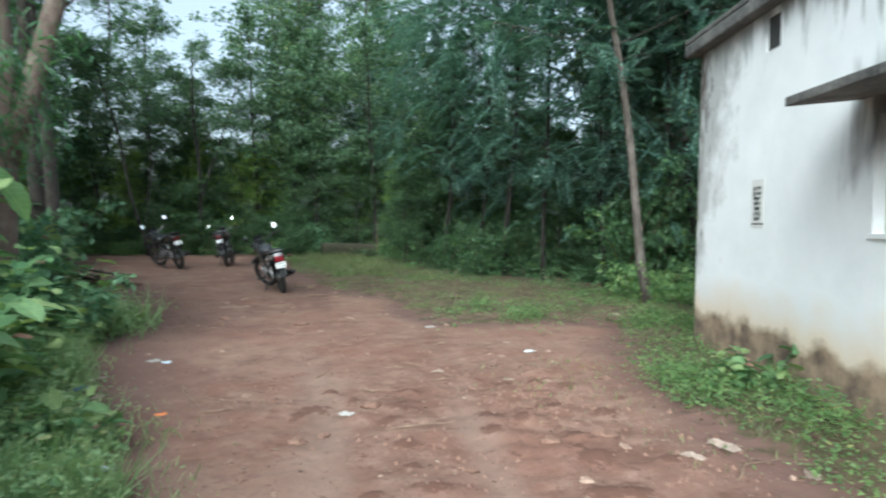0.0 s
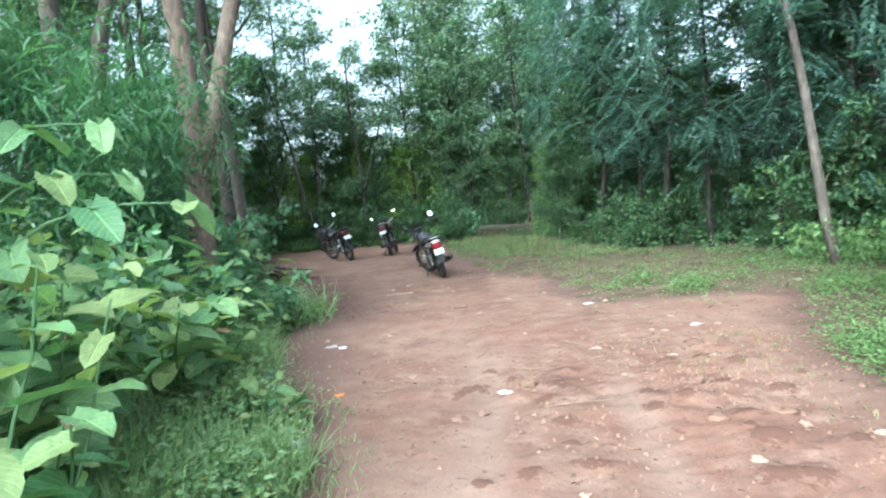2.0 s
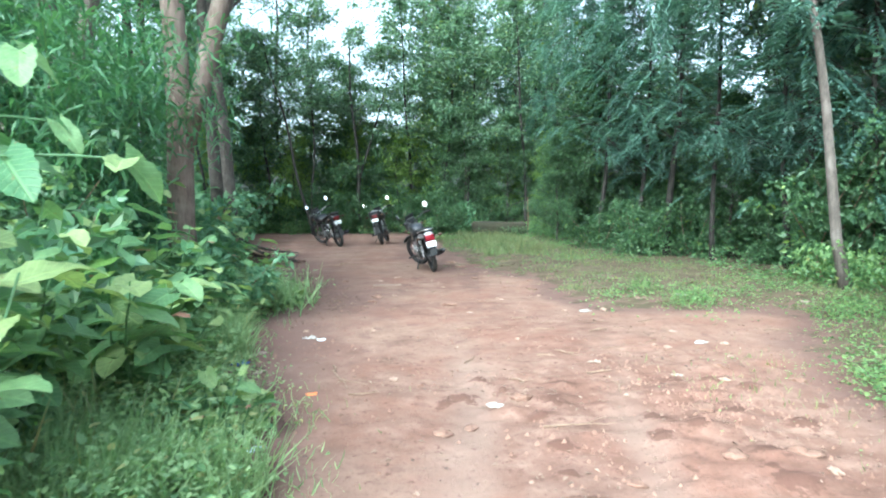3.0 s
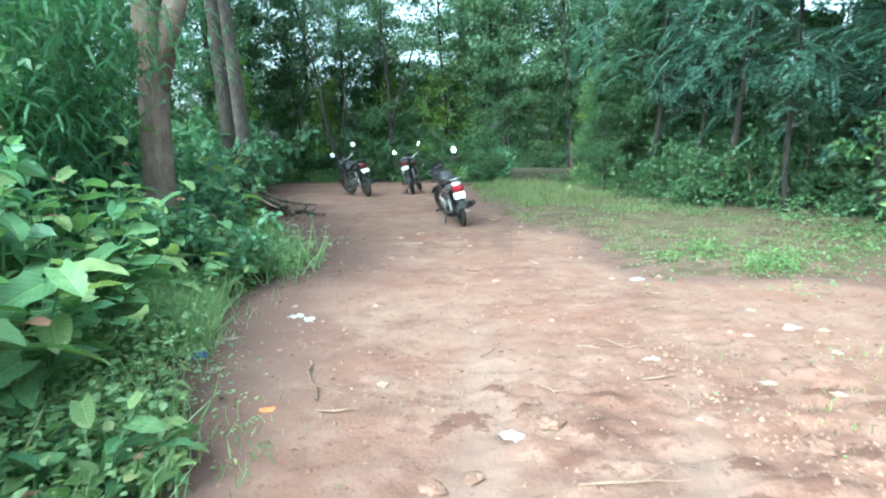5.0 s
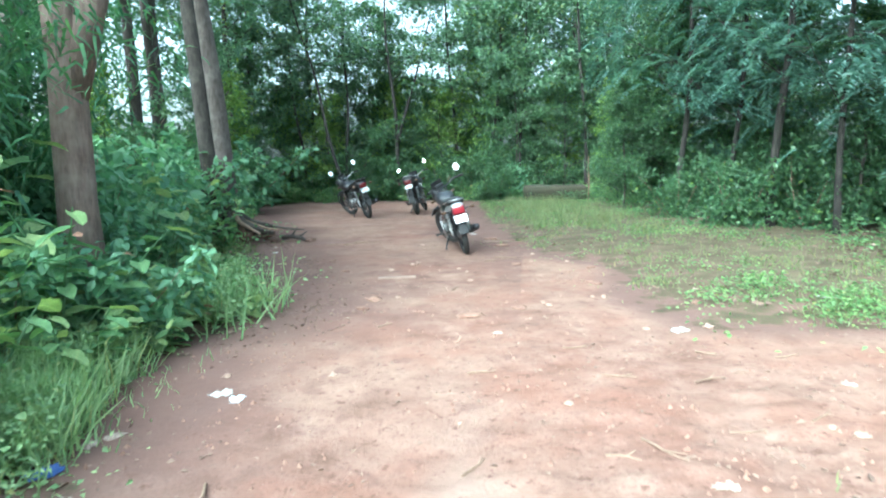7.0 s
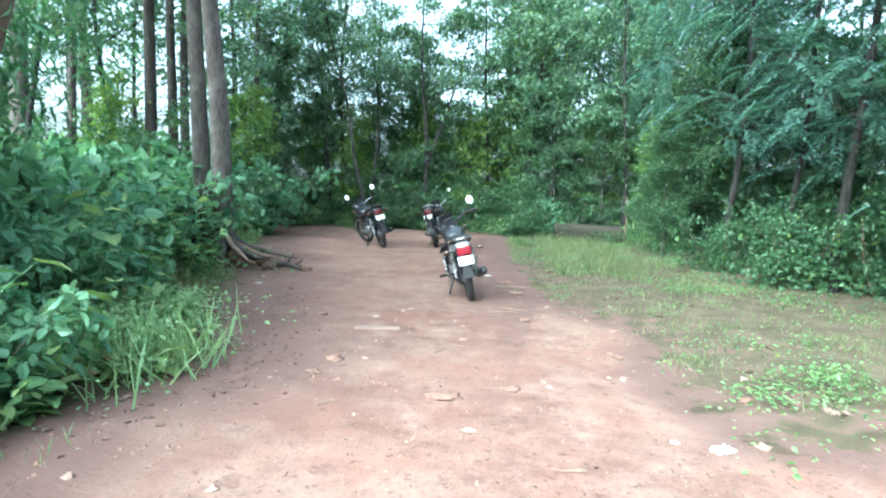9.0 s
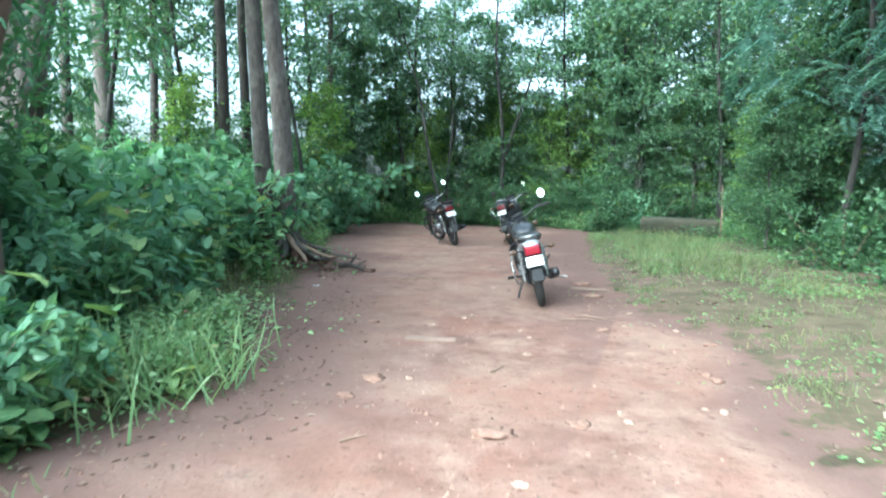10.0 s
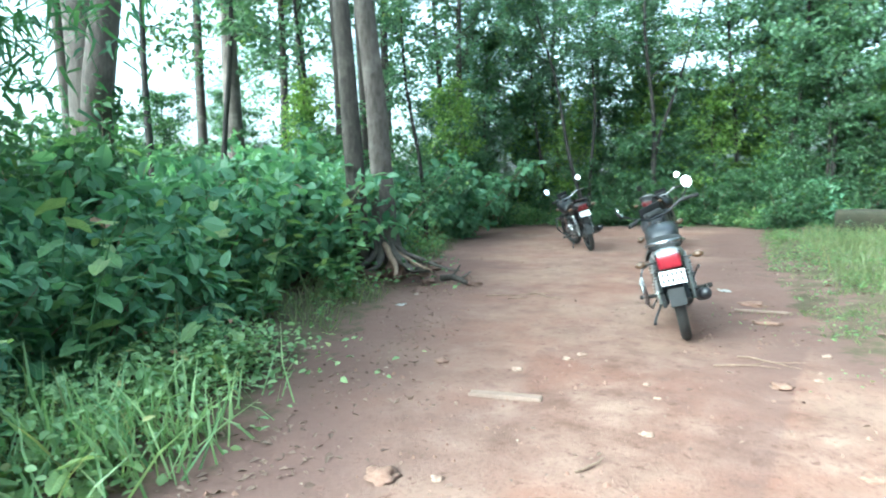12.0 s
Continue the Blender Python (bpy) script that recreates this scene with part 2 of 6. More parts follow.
STEEL = surface("chromed_steel", ((0.34, 0.34, 0.35), (0.50, 0.50, 0.50)), 10.0, 80.0, 0.28, 1.0, 0.05)
ALLOY = surface("dull_alloy", ((0.09, 0.09, 0.095), (0.20, 0.20, 0.20)), 12.0, 80.0, 0.55, 0.7, 0.15)
BLACKPAINT = surface("gloss_black_paint", ((0.006, 0.006, 0.008), (0.017, 0.017, 0.020)), 6.0, 70.0, 0.40, 0, 0.03, 0.005, 0.10)
GREYPAINT = surface("silver_grey_paint", ((0.026, 0.027, 0.032), (0.05, 0.052, 0.058)), 6.0, 70.0, 0.42, 0.2, 0.03, 0.005, 0.15)
BLACKPLASTIC = surface("black_plastic", ((0.008, 0.008, 0.009), (0.020, 0.020, 0.021)), 8.0, 80.0, 0.7)
VINYL = surface("black_vinyl", ((0.010, 0.010, 0.011), (0.022, 0.021, 0.021)), 7.0, 120.0, 0.8)
REDLENS = surface("red_lamp_lens", ((0.16, 0.003, 0.012), (0.26, 0.006, 0.020)), 20.0, 90.0, 0.3, 0, 0.1, 0.004, 0.5)
AMBER = surface("smoked_lens", ((0.06, 0.034, 0.02), (0.10, 0.058, 0.034)), 20.0, 90.0, 0.25)
DARKRED = surface("dark_red_lens", ((0.06, 0.006, 0.008), (0.10, 0.01, 0.012)), 20.0, 90.0, 0.25)
PLATEWHITE = surface("white_plate", ((0.70, 0.70, 0.70), (0.82, 0.82, 0.82)), 6.0, 80.0, 0.5)
SILVERPAINT = surface("silver_paint", ((0.30, 0.30, 0.31), (0.42, 0.42, 0.43)), 6.0, 70.0, 0.38, 0.5, 0.03, 0.005, 0.2)
MIRROR, _t, mb = nodes_of("mirror_glass")
mb.inputs["Base Color"].default_value = (0.9, 0.9, 0.9, 1)
mb.inputs["Metallic"].default_value, mb.inputs["Roughness"].default_value = 1.0, 0.03
BARK_PALE = bark("pale_smooth_bark", (0.085, 0.060, 0.048), (0.190, 0.142, 0.117), (0.255, 0.208, 0.177))
BARK_DARK = bark("dark_rough_bark", (0.022, 0.018, 0.015), (0.066, 0.054, 0.045), (0.105, 0.090, 0.076))
BARK_BLACK = bark("blackish_bark", (0.010, 0.009, 0.008), (0.032, 0.027, 0.023), (0.052, 0.045, 0.038))
BARK_GREY = bark("grey_brown_bark", (0.052, 0.042, 0.036), (0.130, 0.108, 0.094), (0.19, 0.165, 0.145))
LEAF_BROAD = leafy("broad_leaf_green", (0.090, 0.205, 0.125), (0.215, 0.375, 0.220), 0.48, 0.5)
SINGLE_OLD = single_leaf("large_leaf_green", (0.085, 0.190, 0.090), (0.220, 0.355, 0.160))
SINGLE_NEW = single_leaf("large_young_leaf", (0.170, 0.270, 0.110), (0.340, 0.435, 0.195), 0.45)
SINGLE_RUST = single_leaf("large_rusty_leaf", (0.25, 0.13, 0.09), (0.34, 0.20, 0.14), 0.3)
LEAF_TREE = leafy("tree_leaf_green", (0.066, 0.138, 0.090), (0.205, 0.320, 0.200), 0.52, 0.36, (0.230, 0.300, 0.060))
LEAF_UNDER = leafy("understorey_leaf_green", (0.036, 0.088, 0.044), (0.118, 0.215, 0.092), 0.42, 0.42, (0.190, 0.280, 0.060))
LEAF_LIME = leafy("yellow_green_leaf", (0.110, 0.200, 0.050), (0.240, 0.350, 0.080), 0.52, 0.45)
# herb green lightened in its colour, for light missing along the left margin
LEAF_HERB_LIT = leafy("lit_herb_green", (0.165, 0.290, 0.135), (0.390, 0.520, 0.270), 0.45, 0.5, (0.44, 0.43, 0.20))
LEAF_FEATHER = leafy("feathery_leaf_green", (0.070, 0.155, 0.138), (0.185, 0.310, 0.268), 0.52, 0.45)
LEAF_SHRUB = leafy("shrub_leaf_green", (0.081, 0.175, 0.090), (0.211, 0.350, 0.161), 0.5, 0.42, (0.180, 0.280, 0.054))
LEAF_BAMBOO = leafy("bamboo_leaf_green", (0.050, 0.138, 0.076), (0.130, 0.270, 0.126), 0.48, 0.45)
LEAF_HERB = leafy("herb_leaf_green", (0.088, 0.180, 0.067), (0.235, 0.360, 0.137), 0.4, 0.5, (0.290, 0.310, 0.110))
GRASS = leafy("grass_green", (0.100, 0.138, 0.056), (0.245, 0.275, 0.128), 0.4, 0.5, (0.38, 0.33, 0.16))
DRYLEAF = leafy("dry_leaf_brown", (0.100, 0.062, 0.046), (0.245, 0.165, 0.125), 0.1, 0.8, (0.38, 0.30, 0.24))
PAPER = surface("white_waste_paper", ((0.29, 0.27, 0.25), (0.42, 0.40, 0.38)), 12.0, 90.0, 0.7)
DULLPAPER = surface("muddied_paper", ((0.22, 0.16, 0.13), (0.37, 0.30, 0.25)), 12.0, 90.0, 0.8)
PALEBLUE = surface("pale_blue_plastic", ((0.45, 0.55, 0.66), (0.62, 0.70, 0.78)), 12.0, 90.0, 0.45)
BLUEPLASTIC = surface("blue_plastic", ((0.03, 0.07, 0.26), (0.07, 0.12, 0.36)), 12.0, 90.0, 0.45)
ORANGEFOIL = surface("orange_wrapper", ((0.62, 0.16, 0.05), (0.75, 0.28, 0.10)), 12.0, 90.0, 0.4)
TWIGWOOD = surface("dry_twig_wood", ((0.12, 0.075, 0.05), (0.26, 0.18, 0.13)), 14.0, 90.0, 0.9)
PLANKWOOD = surface("pale_split_wood", ((0.17, 0.115, 0.090), (0.25, 0.175, 0.140)), 9.0, 70.0, 0.85)
CLOD = surface("earth_clod", ((0.15, 0.080, 0.057), (0.255, 0.155, 0.115)), 9.0, 60.0, 0.95, 0, 0.7, 0.02)
DAMP = surface("damp_dark_earth", ((0.085, 0.047, 0.036), (0.165, 0.098, 0.074)), 9.0, 60.0, 0.9, 0, 0.8, 0.02)
STONE = surface("pale_stone", ((0.22, 0.140, 0.105), (0.38, 0.275, 0.215)), 9.0, 60.0, 0.9, 0, 0.5, 0.01)


# ---- mesh helpers
def part(name, bm, material, parent=None, label="", smooth=False):
    """Link a bmesh as one mesh object, under a thing or a part."""
    me = bpy.data.meshes.new(name)
    bmesh.ops.recalc_face_normals(bm, faces=bm.faces)
    bm.to_mesh(me)
    bm.free()
    me.materials.append(material)
    if smooth:
        me.polygons.foreach_set("use_smooth", [True] * len(me.polygons))
    ob = new(name, me)
    ob.parent = parent
    return tagged(ob, label)


def box(bm, lo, hi, bevel=0.0, m=None, seg=2):
    """A box between two corners, its edges rounded, moved by m."""
    geo = bmesh.ops.create_cube(bm, size=1.0)["verts"]
    size, mid = [h - l for l, h in zip(lo, hi)], [(h + l) / 2 for l, h in zip(lo, hi)]
    for v in geo:
        v.co = Vector([c * s + o for c, s, o in zip(v.co, size, mid)])
    if m is not None:
        bmesh.ops.transform(bm, matrix=m, verts=geo)
    if bevel:
        edges = list({e for v in geo for e in v.link_edges})
        bmesh.ops.bevel(bm, geom=edges, offset=bevel, segments=seg, profile=0.6, affect="EDGES")
    return bm


def tube(bm, points, radii, seg=8, flat=1.0, caps=True):
    """A tapered tube along points; flat squashes it along its second axis."""
    pts = [Vector(p) for p in points]
    if not hasattr(radii, "__len__"):
        radii = [radii] * len(pts)
    rings, side = [], None
    for i, p in enumerate(pts):
        d = (pts[min(i + 1, len(pts) - 1)] - pts[max(i - 1, 0)]).normalized()
        if side is None:
            side = d.cross(Vector((0, 0, 1)) if abs(d.z) < 0.9 else Vector((1, 0, 0))).normalized()
        side = (side - d * side.dot(d)).normalized()
        up = d.cross(side)
        rings.append([bm.verts.new(p + radii[i] * (math.cos(a) * side + flat * math.sin(a) * up))
                      for a in (2 * math.pi * k / seg for k in range(seg))])
    for a, b in zip(rings, rings[1:]):
        for k in range(seg):
            bm.faces.new((a[k], a[(k + 1) % seg], b[(k + 1) % seg], b[k]))
    if caps:
        bm.faces.new(rings[0][::-1])
        bm.faces.new(rings[-1])
    return bm


def ring(bm, centre, major, minor, seg=32, tseg=10, squash=1.0):
    """A torus about the x axis."""
    rows = []
    for i in range(seg):
        a = 2 * math.pi * i / seg
        row = []
        for k in range(tseg):
            b = 2 * math.pi * k / tseg
            r = major + minor * math.cos(b)
            row.append(bm.verts.new((centre[0] + squash * minor * math.sin(b), centre[1] + r * math.cos(a), centre[2] + r * math.sin(a))))
        rows.append(row)
    for i in range(seg):
        a, b = rows[i], rows[(i + 1) % seg]
        for k in range(tseg):
            bm.faces.new((a[k], b[k], b[(k + 1) % tseg], a[(k + 1) % tseg]))
    return bm


def loft(bm, sections, seg=14):
    """A closed body from sections (centre, half width, half height, y), rounded like a superellipse."""
    rings = []
    for x, y, z, hw, hh in sections:
        row = []
        for k in range(seg):
            a = 2 * math.pi * k / seg
            c, s = math.cos(a), math.sin(a)
            row.append(bm.verts.new((x + hw * math.copysign(abs(c) ** 0.75, c), y, z + hh * math.copysign(abs(s) ** 0.75, s))))
        rings.append(row)
    for a, b in zip(rings, rings[1:]):
        for k in range(seg):
            bm.faces.new((a[k], a[(k + 1) % seg], b[(k + 1) % seg], b[k]))
    bm.faces.new(rings[0][::-1])
    bm.faces.new(rings[-1])
    return bm


def ball(bm, centre, radii, sub=2, rough=0.0, seed=0.0):
    """A rounded lump, its surface made uneven by noise."""
    geo = bmesh.ops.create_icosphere(bm, subdivisions=sub, radius=1.0)["verts"]
    for v in geo:
        k = 1 + rough * noise.noise(v.co * 1.7 + Vector((seed, seed * 0.7, 0)))
        v.co = Vector([c * r * k + o for c, r, o in zip(v.co, radii, centre)])
    return bm


def mesh_from(name, verts, faces, material, parent=None, label=""):
    """A mesh object from arrays of points and triangles or quads (fast, for foliage)."""
    me = bpy.data.meshes.new(name)
    n = faces.shape[1]
    me.vertices.add(len(verts))
    me.vertices.foreach_set("co", np.ascontiguousarray(verts, dtype=np.float32).ravel())
    me.loops.add(faces.size)
    me.loops.foreach_set("vertex_index", np.ascontiguousarray(faces, dtype=np.int32).ravel())
    me.polygons.add(len(faces))
    me.polygons.foreach_set("loop_start", np.arange(0, faces.size, n, dtype=np.int32))
    me.polygons.foreach_set("use_smooth", np.zeros(len(faces), dtype=bool))
    me.update(calc_edges=True)
    me.materials.append(material)
    ob = new(name, me)
    ob.parent = parent
    return tagged(ob, label)


# leaf outlines: along the midrib, across, height above the midrib's plane
KITE = (np.array([(0, 0, 0), (0.42, -0.5, 0.10), (1, 0, -0.16), (0.42, 0.5, 0.10)]), np.array([(0, 1, 2), (0, 2, 3)]))
OVAL = (np.array([(0, 0, 0), (0.16, -0.36, 0.05), (0.42, -0.5, 0.07), (0.75, -0.33, 0.0), (1, 0, -0.14), (0.75, 0.33, 0.0),
                  (0.42, 0.5, 0.07), (0.16, 0.36, 0.05), (0.45, 0, -0.02)]),
        np.array([(8, 0, 1), (8, 1, 2), (8, 2, 3), (8, 3, 4), (8, 4, 5), (8, 5, 6), (8, 6, 7), (8, 7, 0)]))
BLADE = (np.array([(0, -0.5, 0), (0, 0.5, 0), (0.55, -0.4, -0.04), (0.55, 0.4, -0.04), (1, 0, -0.26)]), np.array([(0, 1, 3), (0, 3, 2), (2, 3, 4)]))


def leaves(base, along, up, length, width, shape=KITE):
    """Points and faces of many leaves at once."""
    along = along / np.linalg.norm(along, axis=1, keepdims=True)
    side = np.cross(up, along)
    side /= np.linalg.norm(side, axis=1, keepdims=True) + 1e-9
    up = np.cross(along, side)
    v, f = shape
    pts = base[:, None] + length[:, None, None] * v[None, :, :1] * along[:, None] \
        + width[:, None, None] * v[None, :, 1:2] * side[:, None] + length[:, None, None] * v[None, :, 2:] * up[:, None]
    faces = f[None] + (np.arange(len(base)) * len(v))[:, None, None]
    return pts.reshape(-1, 3), faces.reshape(-1, f.shape[1])


def joined(bits):
    at, vs, fs = 0, [], []
    for v, f in bits:
        vs.append(v)
        fs.append(f + at)
        at += len(v)
    return np.concatenate(vs), np.concatenate(fs)


def unit(v):
    return v / (np.linalg.norm(v, axis=-1, keepdims=True) + 1e-9)


# ---- ground: one sheet; the trodden red clearing, then woodland floor to the horizon
EARTH = [(-0.45, -6), (-0.45, 1.5), (-0.60, 3.2), (-1.45, 5.2), (-1.85, 6.2), (-1.85, 7.2), (-1.6, 8.3), (-2.4, 9.6), (-3.3, 11.4), (-4.3, 13.7),
         (-5.2, 15.5), (-6.6, 18.5), (-8.2, 21.5), (-7.6, 24.0), (-4, 24.6), (-1.0, 23.4), (-0.6, 20.0), (-0.2, 16.8), (0.35, 13.8), (0.8, 11.8),
         (1.2, 11.2), (1.75, 10.5), (1.75, 9.0), (2.0, 7.9), (4.2, 7.75), (4.3, 7.0), (3.45, 5.9), (3.1, 4.5), (3.0, 3.5), (3.1, 1.0), (3.0, -6)]
CLEAR = [(-0.75, -6), (-0.75, 1.2), (-0.95, 3.0), (-1.75, 5.0), (-2.2, 6.4), (-2.3, 8.0), (-2.9, 9.3), (-3.8, 11.2), (-5.0, 14.0), (-6.4, 17.0),
         (-8.8, 21.5), (-8.4, 24.4), (-4, 25.2), (-0.5, 24.0), (2.6, 23.4), (2.9, 19.0), (3.2, 15.0), (4.2, 11.8), (5.0, 9.6), (5.9, 8.0), (6.2, 6.3), (4.2, 5.9), (3.9, -6)]


def signed(poly, x, y):
    """Distance to a closed outline, positive inside; arrays."""
    p = np.stack([np.asarray(x, float), np.asarray(y, float)], -1)
    best, inside = np.full(p.shape[:-1], 1e9), np.zeros(p.shape[:-1], bool)
    for a, b in zip(poly, poly[1:] + poly[:1]):
        a, b = np.array(a, float), np.array(b, float)
        k = np.clip(((p - a) @ (b - a)) / ((b - a) @ (b - a)), 0, 1)
        best = np.minimum(best, np.linalg.norm(p - a - k[..., None] * (b - a), axis=-1))
        cross = ((a[1] > p[..., 1]) != (b[1] > p[..., 1])) & (p[..., 0] < (b[0] - a[0]) * (p[..., 1] - a[1]) / (b[1] - a[1] + 1e-12) + a[0])
        inside ^= cross
    return np.where(inside, best, -best)


def lumps(x, y, scale, seed):
    """Smooth sums of waves: cheap, repeatable unevenness."""
    r, out = np.random.RandomState(seed), 0
    for k in range(7):
        a, f, ph = r.rand() * 6.28, scale * (0.6 + 1.6 * r.rand()), r.rand() * 6.28
        out = out + np.sin((x * math.cos(a) + y * math.sin(a)) * f + ph)
    return out / 7


def dug_over(x, y):
    """Where the earth is broken up, 0 to about 1."""
    return np.exp(-(((x - 1.9) / 1.1) ** 2 + ((y - 4.5) / 1.9) ** 2)) + 0.6 * np.exp(-(((x - 0.5) / 0.8) ** 2 + ((y - 4.6) / 0.7) ** 2)) + 0.7 * np.exp(-(((x - 0.4) / 0.5) ** 2 + ((y - 12.8) / 0.8) ** 2))


def packed(x, y):
    """Two wheel ruts, packed smooth and pale."""
    fade = np.clip((7.6 - y) / 3.6, 0, 1)
    wob = 0.05 * np.sin(y * 1.9)
    return np.maximum(np.exp(-((x - 0.42 - wob) / 0.26) ** 2), np.exp(-((x - 0.92 - 0.125 * y + wob) / 0.20) ** 2)) * fade


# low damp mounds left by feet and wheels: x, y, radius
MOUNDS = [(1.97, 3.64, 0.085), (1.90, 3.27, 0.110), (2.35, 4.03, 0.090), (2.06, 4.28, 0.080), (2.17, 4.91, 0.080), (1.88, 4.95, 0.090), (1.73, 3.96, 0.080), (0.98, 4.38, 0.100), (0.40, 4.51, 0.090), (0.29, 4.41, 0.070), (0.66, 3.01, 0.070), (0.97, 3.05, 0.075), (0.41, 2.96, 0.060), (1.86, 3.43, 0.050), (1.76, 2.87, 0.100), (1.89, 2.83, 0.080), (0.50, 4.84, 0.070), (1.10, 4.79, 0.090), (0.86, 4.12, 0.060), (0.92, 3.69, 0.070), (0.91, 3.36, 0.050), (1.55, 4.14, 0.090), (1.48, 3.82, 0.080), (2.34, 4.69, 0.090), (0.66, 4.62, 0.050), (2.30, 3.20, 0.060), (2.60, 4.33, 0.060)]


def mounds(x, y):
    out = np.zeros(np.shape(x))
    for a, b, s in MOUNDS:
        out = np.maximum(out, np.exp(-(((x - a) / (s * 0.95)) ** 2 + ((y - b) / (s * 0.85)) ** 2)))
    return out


def height(x, y):
    """The ground's height: soft unevenness, two shallow wheel ruts, a little bank beyond the earth's edge."""
    x, y = np.asarray(x, float), np.asarray(y, float)
    d = signed(EARTH, x, y)
    z = 0.022 * lumps(x, y, 1.3, 3) + 0.012 * lumps(x, y, 5.0, 5) + 0.006 * lumps(x, y, 14.0, 8)
    z = z - 0.026 * packed(x, y)
    dug = dug_over(x, y)
    z = z + 0.016 * np.clip(0.25 + dug, 0, 1) * (lumps(x, y, 24.0, 31) + 0.6 * lumps(x, y, 37.0, 33))
    z = z + 0.055 * dug * np.clip(lumps(x, y, 7.0, 21) + 0.5 * lumps(x, y, 17.0, 22), -0.3, 0.8)
    z = z + 0.030 * mounds(x, y) * (1 + 0.8 * lumps(x, y, 30.0, 41))
    z = z + 0.07 * np.clip(-d / 0.9, 0, 1)
    z = z + 0.24 * np.exp(-(((x + 4.75) / 0.75) ** 2 + ((y - 13.45) / 0.65) ** 2) ** 2) * (1 + 0.5 * lumps(x, y, 6.0, 51))
    return z


def ground_sheet():
    inner_x = np.concatenate([np.arange(-10, -1.4, 0.12), np.arange(-1.4, 3.4, 0.042), np.arange(3.4, 8.01, 0.12)])
    inner_y = np.concatenate([np.arange(-3, 2.2, 0.12), np.arange(2.2, 8.4, 0.042), np.arange(8.4, 26.01, 0.1)])
    far = np.array([1.0, 3, 8, 20, 60, 200, 900, 3000])
    xs = np.concatenate([inner_x[0] - far[::-1], inner_x, inner_x[-1] + far])
    ys = np.concatenate([inner_y[0] - far[::-1], inner_y, inner_y[-1] + far])
    gx, gy = np.meshgrid(xs, ys)
    near = np.clip(1 - np.maximum(np.maximum(-10 - gx, gx - 8), np.maximum(-3 - gy, gy - 26)) / 3, 0, 1)
    gz = height(gx, gy) * near
    verts = np.stack([gx, gy, gz], -1).reshape(-1, 3)
    ny, nx = gx.shape
    i = (np.arange(ny - 1)[:, None] * nx + np.arange(nx - 1)[None]).ravel()
    ob = mesh_from("ground", verts, np.stack([i, i + 1, i + nx + 1, i + nx], -1), SOIL)
    tagged(ob, "trodden red-brown earth with woodland floor around it", "ground", kind="structure")
    ob.data.polygons.foreach_set("use_smooth", np.ones(len(ob.data.polygons), bool))
    d = signed(EARTH, gx, gy)
    earth = np.where((gx > 0) & (gy > 6.5), np.clip(0.5 + d / np.where(d < 0, 3.0, 0.7), 0, 1), np.clip(0.5 + d / 0.8, 0, 1)).ravel()
    worn = np.where(gx < 0.6, np.clip(d / np.clip(0.5 + 0.45 * (gy - 3.6), 0.45, 1.9), 0, 1), np.clip(d / 0.7, 0, 1)).ravel()
    at = ob.data.attributes.new("dug", "FLOAT", "POINT")
    at.data.foreach_set("value", np.clip(dug_over(gx, gy), 0, 1).ravel().astype(np.float32))
    at = ob.data.attributes.new("packed", "FLOAT", "POINT")
    at.data.foreach_set("value", packed(gx, gy).ravel().astype(np.float32))
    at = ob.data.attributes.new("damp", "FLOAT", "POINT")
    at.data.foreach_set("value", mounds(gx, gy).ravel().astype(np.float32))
    at = ob.data.attributes.new("worn", "FLOAT", "POINT")
    at.data.foreach_set("value", worn.astype(np.float32))
    at = ob.data.attributes.new("earth", "FLOAT", "POINT")
    at.data.foreach_set("value", earth.astype(np.float32))


ground_sheet()


def ground_z(x, y):
    return float(height(x, y))


# ---- the whitewashed house
U_AXIS = math.degrees(math.atan2(-0.198, 0.98))


